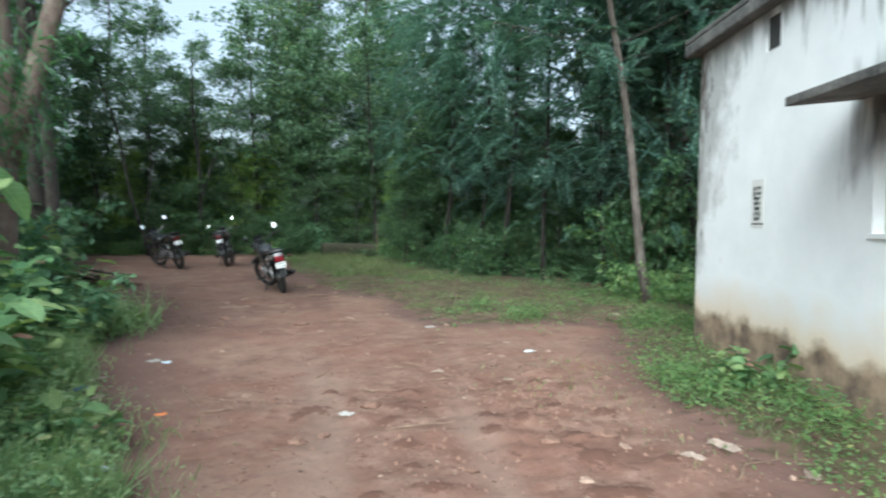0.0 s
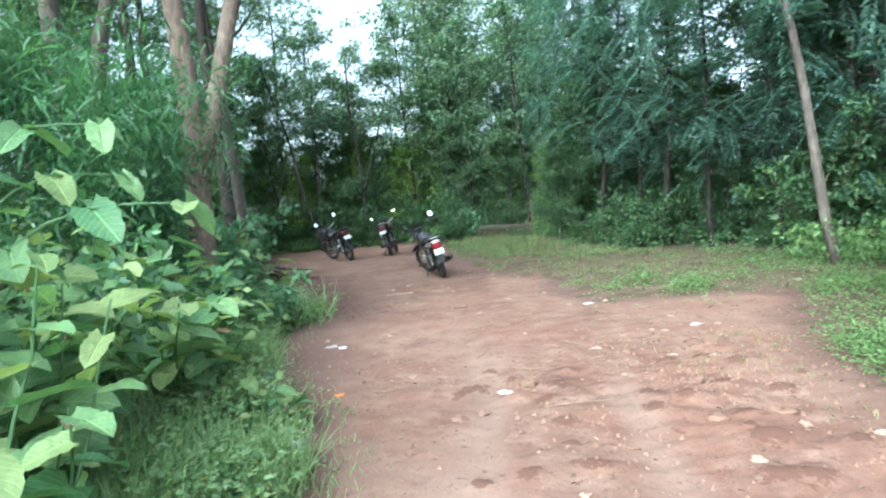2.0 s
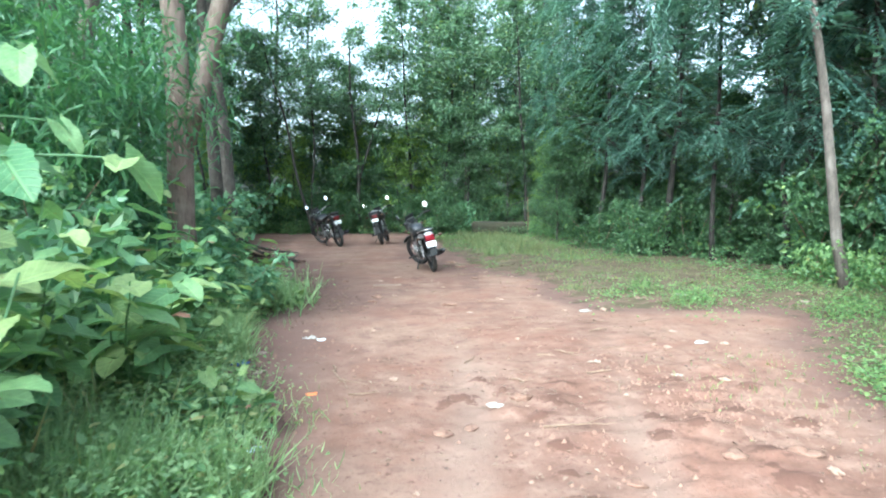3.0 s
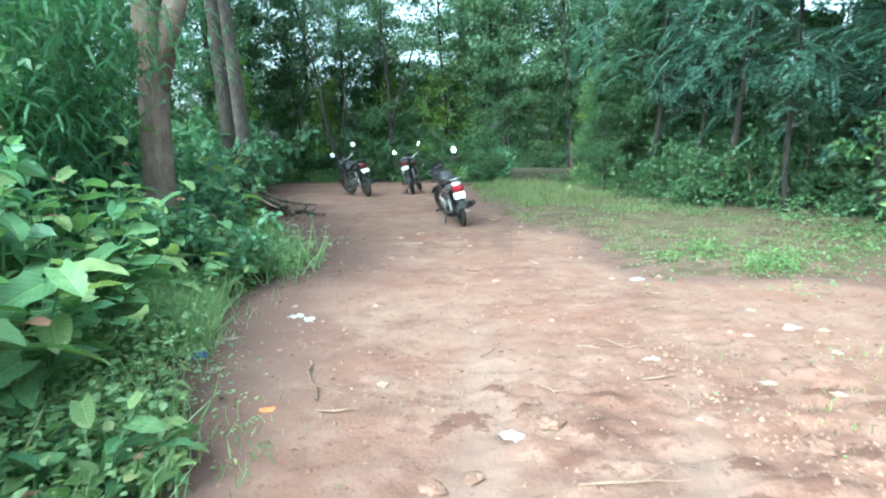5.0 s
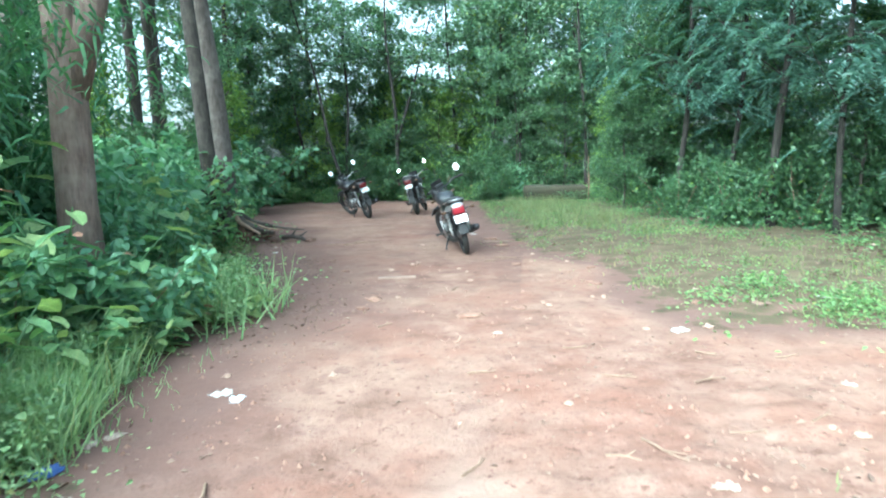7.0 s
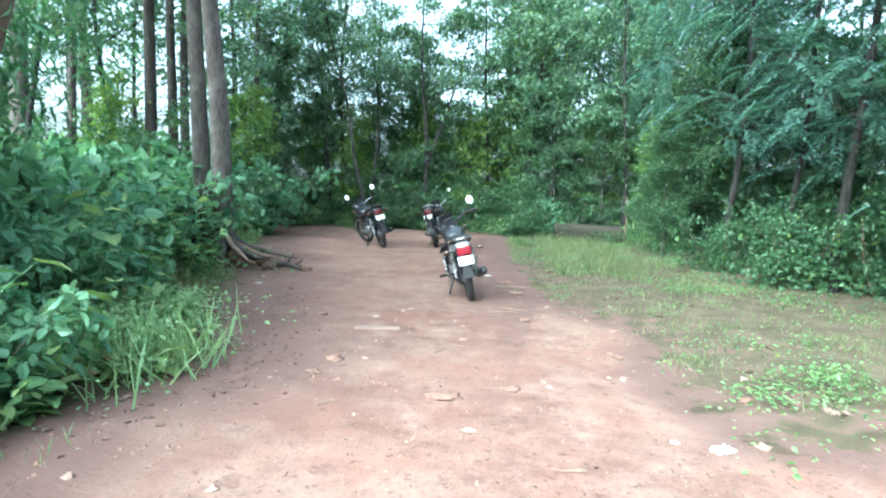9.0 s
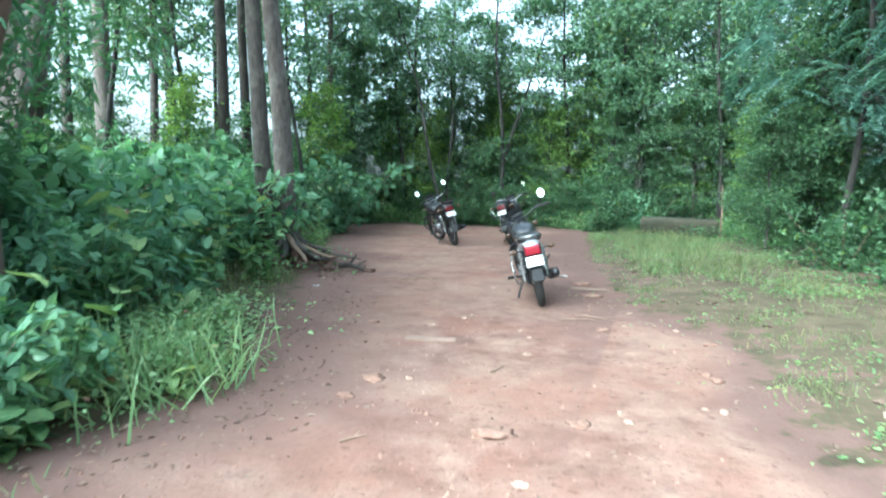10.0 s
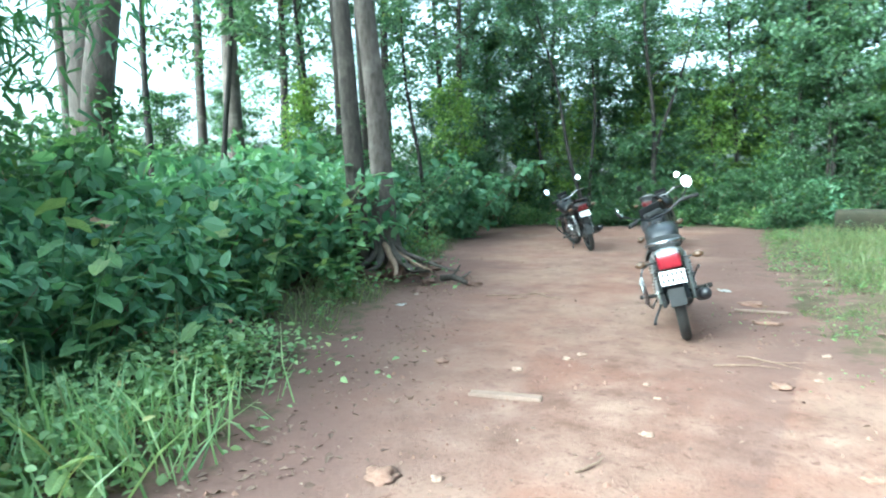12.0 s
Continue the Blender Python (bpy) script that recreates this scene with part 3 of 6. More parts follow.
def house():
    """Local y runs along the long wall (the far corner at 0), x points into the house."""
    h = tagged(new("house"), "single-storey whitewashed house with a flat concrete roof, stained walls", "house")
    h.matrix_world = pose(4.30, 5.98, 0, 0, 0, U_AXIS)
    top, thick, far = 3.05, 0.23, -8.0
    w0, w1, s0, s1 = -3.55, -2.63, 1.25, 1.98     # window opening along the wall, sill and head
    v0, v1, vs, vh = -1.50, -1.29, 2.72, 3.0     # air slot under the roof
    bm = bmesh.new()
    ys, zs = sorted({far, w0, w1, v0, v1, -0.0}), sorted({-0.2, s0, s1, vs, vh, top})
    fine_y = sorted(set(ys) | {far + 0.5 * k for k in range(1, 16)})
    for a, b in zip(fine_y, fine_y[1:]):
        for c, d in zip(zs, zs[1:]):
            m, n = (a + b) / 2, (c + d) / 2
            if (w0 < m < w1 and s0 < n < s1) or (v0 < m < v1 and vs < n < vh):
                continue
            box(bm, (0, a, c), (thick, b, d))
    bmesh.ops.remove_doubles(bm, verts=bm.verts, dist=0.0005)
    seen, gone = {}, []
    for f in bm.faces:
        key = tuple(round(v, 3) for v in f.calc_center_median())
        if key in seen:
            gone += [f, seen[key]]
        seen[key] = f
    bmesh.ops.delete(bm, geom=list(set(gone)), context="FACES")
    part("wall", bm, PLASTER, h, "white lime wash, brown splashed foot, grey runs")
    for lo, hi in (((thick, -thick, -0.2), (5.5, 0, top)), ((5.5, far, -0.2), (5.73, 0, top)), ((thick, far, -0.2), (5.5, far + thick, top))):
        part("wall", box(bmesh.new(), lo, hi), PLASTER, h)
    bm = box(bmesh.new(), (-0.12, far - 0.3, top), (6.1, 0.15, top + 0.12), 0.02)
    roof = part("roof", bm, CONCRETE, h, "grey weathered concrete slab")
    part("drip_edge", box(bmesh.new(), (-0.12, far - 0.3, top + 0.124), (0.0, 0.15, top + 0.175), 0.015), CONCRETE, roof)
    # dark board added across the slot; its black stands in for the unlit inside
    part("vent_grille", box(bmesh.new(), (0.02, v0, vs), (0.05, v1, vh)), DARKGAP, h)
    # sunshade over the window
    bm = box(bmesh.new(), (-0.50, -4.1, 2.045), (0.0, -2.50, 2.105), 0.010)
    for v in bm.verts:
        v.co.z += 0.10 * (v.co.x + 0.5)
    part("sunshade", bm, CONCRETE, h, "grey mouldy concrete sunshade")
    win = part("window", box(bmesh.new(), (0.10, w0 + 0.05, s0 + 0.05), (0.115, w1 - 0.05, s1 - 0.05)), GLASS, h, "small window in a white frame")
    for lo, hi in (((0.07, w0, s0), (0.14, w0 + 0.05, s1)), ((0.07, w1 - 0.05, s0), (0.14, w1, s1)),
                   ((0.07, w0 + 0.05, s0), (0.14, w1 - 0.05, s0 + 0.05)), ((0.07, w0 + 0.05, s1 - 0.05), (0.14, w1 - 0.05, s1)),
                   ((0.085, (w0 + w1) / 2 - 0.02, s0 + 0.05), (0.13, (w0 + w1) / 2 + 0.02, s1 - 0.05))):
        part("frame", box(bmesh.new(), lo, hi, 0.005), WOODPAINT, win)
    for k in range(1, 6):
        y = w0 + (w1 - w0) * k / 6
        part("bar", tube(bmesh.new(), [(0.04, y, s0), (0.04, y, s1)], 0.007), BLACKPLASTIC, win)
    part("sill", box(bmesh.new(), (-0.02, w0 - 0.02, s0 - 0.035), (0.0, w1 + 0.02, s0), 0.006), PLASTER, win)
    # painted sign: unreadable marks over a short rule
    sign = part("wall_sign", box(bmesh.new(), (-0.004, -1.33, 1.27), (0, -1.13, 1.68), 0.001), WOODPAINT, h, "faded painted sign with black marks")
    r = random.Random(4)
    for k in range(7):
        z = 1.62 - 0.042 * k
        for j in range(3):
            y = -1.275 + 0.035 * j + r.uniform(-0.008, 0.008)
            bm = box(bmesh.new(), (-0.006, y, z - r.uniform(0.024, 0.040)), (-0.004, y + r.uniform(0.018, 0.036), z))
            part("mark", bm, INK, sign)
    part("mark", box(bmesh.new(), (-0.006, -1.34, 1.30), (-0.004, -1.15, 1.312)), INK, sign)
    return h


house()


# ---- low block of mud masonry at the wood's edge
def low_block():
    b = tagged(new("low_wall"), "low brown mud-plastered block among the weeds", "low wall")
    b.matrix_world = pose(1.42, 21.7, ground_z(1.42, 21.7), 0, 0, 4)
    bm = bmesh.new()
    box(bm, (-0.92, -0.28, -0.05), (0.92, 0.28, 0.46), 0.09, seg=3)
    bmesh.ops.subdivide_edges(bm, edges=bm.edges[:], cuts=3, use_grid_fill=True)
    for v in bm.verts:
        n = noise.noise_vector(v.co * 3.1)
        v.co += 0.055 * n
    part("body", bm, MUDWALL, b, smooth=True)


low_block()
stake = tagged(new("stake"), "thin bare wooden stake beside the low block", "stake")
stake.location = (2.36, 21.2, ground_z(2.36, 21.2))
part("pole", tube(bmesh.new(), [(0, 0, -0.1), (0.02, 0, 0.6), (0.0, 0.02, 1.3)], [0.022, 0.02, 0.014], 7), TWIGWOOD, stake)


# ---- motorcycles
def wheel(bike, y, name_rim, spokes, r=0.30, fat=0.045):
    tyre = part("tyre", ring(bmesh.new(), (0, y, r), r - fat, fat, 40, 12, 0.86), RUBBER, bike, smooth=True)
    bm = ring(bmesh.new(), (0, y, r), r - 2 * fat + 0.008, 0.016, 36, 8, 1.6)
    part("rim", bm, name_rim, tyre, smooth=True)
    part("hub", tube(bmesh.new(), [(-0.06, y, r), (-0.03, y, r), (0.03, y, r), (0.06, y, r)], [0.035, 0.07, 0.07, 0.035], 18), ALLOY, tyre)
    for k in range(spokes):
        a = 2 * math.pi * (k + 0.3) / spokes
        e = (0, y + (r - 2 * fat) * math.cos(a), r + (r - 2 * fat) * math.sin(a))
        s = (0, y + 0.05 * math.cos(a), r + 0.05 * math.sin(a))
        part("spoke", tube(bmesh.new(), [s, e], [0.018, 0.011], 6), name_rim, tyre)
    return tyre


def fender(bm, y, r, a0, a1, half, steps=12):
    rows = []
    for k in range(steps + 1):
        a = radians(a0 + (a1 - a0) * k / steps)
        row = []
        for x, dr in ((-half, -0.030), (-half * 0.7, 0), (0, 0.008), (half * 0.7, 0), (half, -0.030)):
            row.append(bm.verts.new((x, y + (r + dr) * math.cos(a), 0.30 + (r + dr) * math.sin(a))))
        rows.append(row)
    for a, b in zip(rows, rows[1:]):
        for k in range(4):
            bm.faces.new((a[k], a[k + 1], b[k + 1], b[k]))
    bmesh.ops.solidify(bm, geom=bm.faces[:], thickness=0.004)
    return bm


def motorcycle(label, paint, rim, tail, plate_tilt=-22, visor=True, guard=True, bag=False, lens=None, turned=6, bar_paint=None, steer=20, low=0.0, rise=0.0, glance=20):
    """Origin on the ground under the rear axle, y forward, x to the rider's right."""
    b = tagged(new("motorcycle"), label, "motorcycle", "motorcycles parked in the clearing")
    wb = 1.25
    wheel(b, 0, rim, 6, 0.305, 0.046)
    wheel(b, wb, rim, 6, 0.30, 0.042)
    part("rear_mudguard", fender(bmesh.new(), 0, 0.345, 60, 165, 0.064), BLACKPLASTIC, b, smooth=True)
    flap = bmesh.new()
    box(flap, (-0.058, -0.012, -0.13), (0.058, 0.0, 0.0), 0.004, Matrix.Translation((0, -0.322, 0.46)) @ Matrix.Rotation(radians(-14), 4, "X"))
    part("mud_flap", flap, BLACKPLASTIC, b)
    part("front_mudguard", fender(bmesh.new(), wb, 0.345, 35, 150, 0.062), paint, b, smooth=True)
    for s in (-1, 1):
        part("swing_arm", tube(bmesh.new(), [(s * 0.085, 0, 0.305), (s * 0.085, 0.46, 0.36)], [0.020, 0.026], 8), BLACKPLASTIC, b)
        shock = part("shock_absorber", tube(bmesh.new(), [(s * 0.125, -0.01, 0.31), (s * 0.125, 0.10, 0.66)], 0.014, 8), STEEL, b)
        bm = bmesh.new()
        n = 90
        tube(bm, [(s * 0.125 + 0.030 * math.cos(k * 0.7), 0.01 + 0.072 * k / n + 0.030 * math.sin(k * 0.7), 0.38 + 0.23 * k / n) for k in range(n)], 0.005, 5)
        part("spring", bm, STEEL, shock)
        part("fork_tube", tube(bmesh.new(), [(s * 0.085, wb, 0.30), (s * 0.085, wb - 0.10, 0.52), (s * 0.085, wb - 0.26, 0.92)], [0.026, 0.024, 0.017], 10), STEEL, b)
        part("footrest", tube(bmesh.new(), [(s * 0.10, 0.30, 0.32), (s * 0.27, 0.30, 0.33)], [0.013, 0.018], 8), RUBBER, b)
        part("footrest", tube(bmesh.new(), [(s * 0.10, 0.62, 0.27), (s * 0.30, 0.62, 0.28)], [0.013, 0.019], 8), RUBBER, b)
        ind = part("indicator", tube(bmesh.new(), [(s * 0.08, -0.26, 0.66), (s * 0.17, -0.27, 0.665)], 0.008, 6), BLACKPLASTIC, b)
        part("lens", ball(bmesh.new(), (s * 0.20, -0.275, 0.667), (0.042, 0.030, 0.026), 2), AMBER, ind, smooth=True)
        ind = part("indicator", tube(bmesh.new(), [(s * 0.08, wb - 0.22, 0.78), (s * 0.18, wb - 0.21, 0.785)], 0.008, 6), BLACKPLASTIC, b)
        part("lens", ball(bmesh.new(), (s * 0.21, wb - 0.205, 0.787), (0.042, 0.030, 0.026), 2), AMBER, ind, smooth=True)
        part("side_panel", loft(bmesh.new(), [(s * 0.105, 0.12, 0.60, 0.02, 0.05), (s * 0.12, 0.30, 0.56, 0.03, 0.10), (s * 0.115, 0.46, 0.55, 0.022, 0.10), (s * 0.10, 0.52, 0.58, 0.012, 0.05)]), paint, b, smooth=True)
    # tail: cowl, lamp, plate, grab rail
    part("tail_cowl", loft(bmesh.new(), [(0, -0.32, 0.70, 0.075, 0.045), (0, -0.22, 0.70, 0.10, 0.060), (0, -0.05, 0.685, 0.115, 0.062), (0, 0.15, 0.66, 0.125, 0.060), (0, 0.32, 0.63, 0.11, 0.05)]), tail, b, smooth=True)
    lamp = part("tail_lamp", box(bmesh.new(), (-0.082, -0.325, 0.605), (0.082, -0.26, 0.715), 0.022, seg=3), lens or REDLENS, b, "red tail lamp", smooth=True)
    part("housing", box(bmesh.new(), (-0.092, -0.305, 0.595), (0.092, -0.23, 0.727), 0.02), BLACKPLASTIC, lamp)
    m = Matrix.Translation((0, -0.322, 0.60)) @ Matrix.Rotation(radians(plate_tilt), 4, "X")
    plate = part("number_plate", box(bmesh.new(), (-0.088, -0.004, -0.112), (0.088, 0.0, -0.008), 0.002, m), PLATEWHITE, b, "white number plate")
    for row in (-0.050, -0.098):
        for k in range(5):
            x = -0.074 + 0.032 * k
            part("mark", box(bmesh.new(), (x, -0.006, row), (x + 0.017, -0.0045, row + 0.030), 0, m), INK, plate)
    bm = bmesh.new()
    tube(bm, [(-0.12, 0.16, 0.735), (-0.135, -0.08, 0.775), (-0.10, -0.28, 0.80), (0, -0.33, 0.805), (0.10, -0.28, 0.80), (0.135, -0.08, 0.775), (0.12, 0.16, 0.735)], 0.012, 8)
    part("grab_rail", bm, STEEL, b, smooth=True)
    part("seat", loft(bmesh.new(), [(0, -0.24, 0.755, 0.10, 0.020), (0, -0.15, 0.77, 0.125, 0.045), (0, 0.12, 0.765, 0.14, 0.050), (0, 0.36, 0.745, 0.135, 0.050), (0, 0.56, 0.735, 0.105, 0.045), (0, 0.66, 0.74, 0.07, 0.03)]), VINYL, b, smooth=True)
    tank = part("fuel_tank", loft(bmesh.new(), [(0, 0.58, 0.74, 0.07, 0.05), (0, 0.68, 0.755, 0.12, 0.09), (0, 0.84, 0.765, 0.145, 0.11), (0, 0.98, 0.77, 0.135, 0.10), (0, 1.07, 0.77, 0.08, 0.07)], 18), paint, b, smooth=True)
    part("filler_cap", tube(bmesh.new(), [(0, 0.85, 0.87), (0, 0.85, 0.887)], 0.035, 16), STEEL, tank)
    # engine, exhaust, frame
    engine = part("engine", box(bmesh.new(), (-0.12, 0.44, 0.24), (0.12, 0.80, 0.44), 0.05, seg=3), ALLOY, b, smooth=True)
    part("cylinder", box(bmesh.new(), (-0.06, 0.69, 0.43), (0.06, 0.81, 0.615), 0.01), ALLOY, engine)
    for k in range(8):
        part("cooling_fin", box(bmesh.new(), (-0.085, 0.66, 0.44 + 0.022 * k), (0.085, 0.84, 0.452 + 0.022 * k), 0.004), ALLOY, engine)
    part("cover", tube(bmesh.new(), [(-0.12, 0.55, 0.34), (-0.155, 0.55, 0.34)], [0.095, 0.08], 20), ALLOY, engine)
    part("cover", tube(bmesh.new(), [(0.12, 0.56, 0.34), (0.16, 0.56, 0.34)], [0.10, 0.085], 20), ALLOY, engine)
    part("exhaust_pipe", tube(bmesh.new(), [(0.03, 0.85, 0.50), (0.08, 0.95, 0.42), (0.12, 0.88, 0.25), (0.145, 0.60, 0.23), (0.16, 0.30, 0.26)], 0.020, 10), STEEL, b, smooth=True)
    sil = part("silencer", tube(bmesh.new(), [(0.16, 0.32, 0.265), (0.175, 0.22, 0.28), (0.19, -0.18, 0.36), (0.195, -0.30, 0.385)], [0.024, 0.045, 0.048, 0.036], 14), BLACKPAINT, b, smooth=True)
    part("heat_shield", box(bmesh.new(), (0.228, -0.12, 0.33), (0.234, 0.14, 0.37), 0.002, Matrix.Rotation(radians(-3), 4, "X")), STEEL, sil)
    for pts in ([(0, 1.02, 0.86), (0, 0.95, 0.50), (0, 0.80, 0.22)], [(0, 1.02, 0.80), (0, 0.55, 0.68), (0, -0.20, 0.665)], [(0, 0.46, 0.66), (0, 0.44, 0.30)]):
        part("frame_tube", tube(bmesh.new(), pts, 0.019, 8), BLACKPAINT, b)
    part("chain_case", box(bmesh.new(), (-0.115, -0.08, 0.28), (-0.085, 0.45, 0.39), 0.012), BLACKPLASTIC, b)
    part("side_stand", tube(bmesh.new(), [(-0.11, 0.50, 0.26), (-0.20, 0.42, 0.12), (-0.22, 0.38, 0.075)], [0.012, 0.011, 0.016], 8), BLACKPAINT, b)
    part("kick_lever", tube(bmesh.new(), [(0.13, 0.46, 0.35), (0.18, 0.36, 0.45), (0.22, 0.34, 0.50)], 0.010, 8), STEEL, b)
    if guard:
        bm = bmesh.new()
        tube(bm, [(-0.13, 0.30, 0.60), (-0.21, 0.20, 0.58), (-0.235, -0.12, 0.52), (-0.225, -0.14, 0.36), (-0.20, 0.10, 0.27), (-0.15, 0.30, 0.30)], 0.008, 7)
        for k in range(4):
            tube(bm, [(-0.228, -0.08 + 0.09 * k, 0.54), (-0.212, -0.05 + 0.09 * k, 0.31)], 0.004, 5)
        part("leg_guard", bm, STEEL, b, "chromed side guard", smooth=True)
    # front end
    part("headlamp", loft(bmesh.new(), [(0, 1.02, 0.85, 0.06, 0.06), (0, 1.08, 0.85, 0.10, 0.10), (0, 1.16, 0.845, 0.11, 0.11), (0, 1.20, 0.84, 0.085, 0.095)]), paint, b, smooth=True)
    if visor:
        bm = bmesh.new()
        box(bm, (-0.11, -0.006, 0), (0.11, 0.006, 0.13), 0.004, Matrix.Translation((0, 1.13, 0.93)) @ Matrix.Rotation(radians(24), 4, "X"))
        for v in bm.verts:
            v.co.y -= 2.2 * v.co.x ** 2
            v.co.x *= 1 - 0.9 * max(0.0, v.co.z - 1.02)
        part("visor", bm, BLACKPLASTIC, b)
    part("instrument_panel", box(bmesh.new(), (-0.085, 1.00, 0.93), (0.085, 1.09, 0.985), 0.022, Matrix.Identity(4), 3), BLACKPLASTIC, b, smooth=True)
    bar = part("handlebar", tube(bmesh.new(), [(-0.35, 0.83, 0.965), (-0.22, 0.90, 0.98), (-0.10, 0.965, 0.925), (0.10, 0.965, 0.925), (0.22, 0.90, 0.98), (0.35, 0.83, 0.965)], 0.012, 8), bar_paint or STEEL, b, smooth=True)
    for s in (-1, 1):
        part("grip", tube(bmesh.new(), [(s * 0.25, 0.885, 0.976), (s * 0.365, 0.823, 0.963)], 0.018, 10), RUBBER, bar)
        part("lever", tube(bmesh.new(), [(s * 0.22, 0.93, 0.97), (s * 0.35, 0.885, 0.955)], [0.009, 0.006], 6), ALLOY, bar)
        mir = part("mirror", tube(bmesh.new(), [(s * 0.235, 0.90, 0.98), (s * 0.275, 0.905, 1.09 - low), (s * 0.345, 0.90, 1.15 - low)], 0.006, 6), BLACKPLASTIC, b)
        m = Matrix.Translation((s * 0.355, 0.90, 1.19 - low)) @ Matrix.Rotation(radians((-6 if s > 0 else turned) - steer), 4, "Z") @ Matrix.Rotation(radians(-glance), 4, "X")
        bm = tube(bmesh.new(), [(0, 0.035, 0), (0, 0.02, 0), (0, 0, 0)], [0.018, 0.044, 0.048], 20, 1.25)
        bmesh.ops.transform(bm, matrix=m, verts=bm.verts)
        part("shell", bm, BLACKPLASTIC, mir, smooth=True)
        bm = tube(bmesh.new(), [(0, -0.0005, 0), (0, -0.003, 0)], [0.045, 0.044], 20, 1.25)
        bmesh.ops.transform(bm, matrix=m, verts=bm.verts)
        part("mirror_glass", bm, MIRROR, mir)
    if bag:
        part("carrier", box(bmesh.new(), (-0.13, -0.36, 0.81), (0.13, -0.10, 0.825), 0.004), BLACKPAINT, b)
        for k in (-1, 1):
            part("crash_guard", tube(bmesh.new(), [(k * 0.05, 0.98, 0.62), (k * 0.27, 1.0, 0.60), (k * 0.30, 0.97, 0.42), (k * 0.22, 0.92, 0.30), (k * 0.05, 0.88, 0.28)], 0.013, 8), BLACKPAINT, b)
    if rise:
        # a sporting tail: lamp and plate carried high and further forward
        part("plate_bracket", box(bmesh.new(), (-0.05, -0.27, 0.50), (0.05, -0.245, 0.50 + rise + 0.08), 0.008), BLACKPLASTIC, b)
        for ob in b.children:
            kind = ob.name.split(".")[0]
            if kind in ("fuel_tank", "headlamp", "side_panel", "seat", "tail_cowl"):
                for v in ob.data.vertices:
                    v.co.x *= 1.28
            if kind in ("tail_lamp", "number_plate") or (kind == "indicator" and ob.data.vertices[0].co.y < 0):
                ob.location = (0, 0.06, rise)
            elif kind in ("seat", "tail_cowl", "grab_rail", "carrier"):
                for v in ob.data.vertices:
                    f = max(0.0, min(1.0, (0.40 - v.co.y) / 0.6))
                    v.co.z += rise * f
                    v.co.y += 0.06 * f
    # the steering head turned towards the side stand
    pivot, axis = Vector((0, wb - 0.26, 0.92)), Vector((0, -0.40, 1))
    turn = Matrix.Translation(pivot) @ Matrix.Rotation(radians(steer), 4, axis) @ Matrix.Translation(-pivot)
    for ob in b.children:
        kind = ob.name.split(".")[0]
        ahead = ob.type == "MESH" and ob.location.y + sum(v.co.y for v in ob.data.vertices) / len(ob.data.vertices) > 0.8
        if ahead and kind in ("fork_tube", "front_mudguard", "headlamp", "visor", "instrument_panel", "handlebar", "mirror", "indicator", "tyre"):
            ob.matrix_basis = turn @ ob.matrix_basis
    return b


def parked(bike, x, y, heading, lean, size=1.0):
    bike.matrix_world = pose(x, y, ground_z(x, y) + 0.004, 0, 0, heading) @ Matrix.Rotation(radians(-lean), 4, "Y") @ Matrix.Scale(size, 4)


parked(motorcycle("dark grey commuter motorcycle leaning on its side stand on red earth", GREYPAINT, BLACKPAINT, SILVERPAINT, turned=80, bar_paint=BLACKPAINT, steer=30, low=0.08, glance=11), -0.20, 11.55, 15.5, 13)
parked(motorcycle("black motorcycle with a rear carrier, parked at the wood's edge", BLACKPAINT, BLACKPAINT, BLACKPAINT, -35, True, True, True, DARKRED, rise=0.13), -3.18, 17.55, 34, 15, 1.07)
parked(motorcycle("black motorcycle with black wheels, parked facing the wood", BLACKPAINT, BLACKPAINT, BLACKPLASTIC, -38, True, False, False, DARKRED, rise=0.14), -2.10, 18.25, 2, 13, 1.06)


# ---- trees
def bent(rng, start, way, length, steps, wander, rise=0.0, glance=20):
    """A wandering line of points from start."""
    p, d, out = np.array(start, float), unit(np.array(way, float)), [np.array(start, float)]
    for _ in range(steps):
        d = unit(d + rng.normal(0, wander, 3) + np.array([0, 0, rise]))
        p = p + d * length / steps
        out.append(p)
    return out


def clump_leaves(rng, centres, radii, count, length, shape=KITE, droop=0.25, flat=0.6):
    """Leaves scattered in soft lumps round the given centres, faces mostly to the sky."""
    k = rng.integers(0, len(centres), count)
    off = rng.normal(0, 1, (count, 3))
    off = off / (np.linalg.norm(off, axis=1, keepdims=True) + 1e-9) * (rng.random((count, 1)) ** 0.5)
    base = centres[k] + off * radii[k][:, None] * np.array([1, 1, flat])
    along = unit(off * np.array([1, 1, 0.3]) + rng.normal(0, 0.55, (count, 3)) - np.array([0, 0, droop]))
    up = unit(np.array([0, 0, 1.0]) + off * np.array([0.7, 0.7, 0.2]) + rng.normal(0, 0.6, (count, 3)))
    ln = length * (0.6 + 0.7 * rng.random(count))
    return leaves(base, along, up, ln, ln * (0.48 + 0.2 * rng.random(count)), shape)


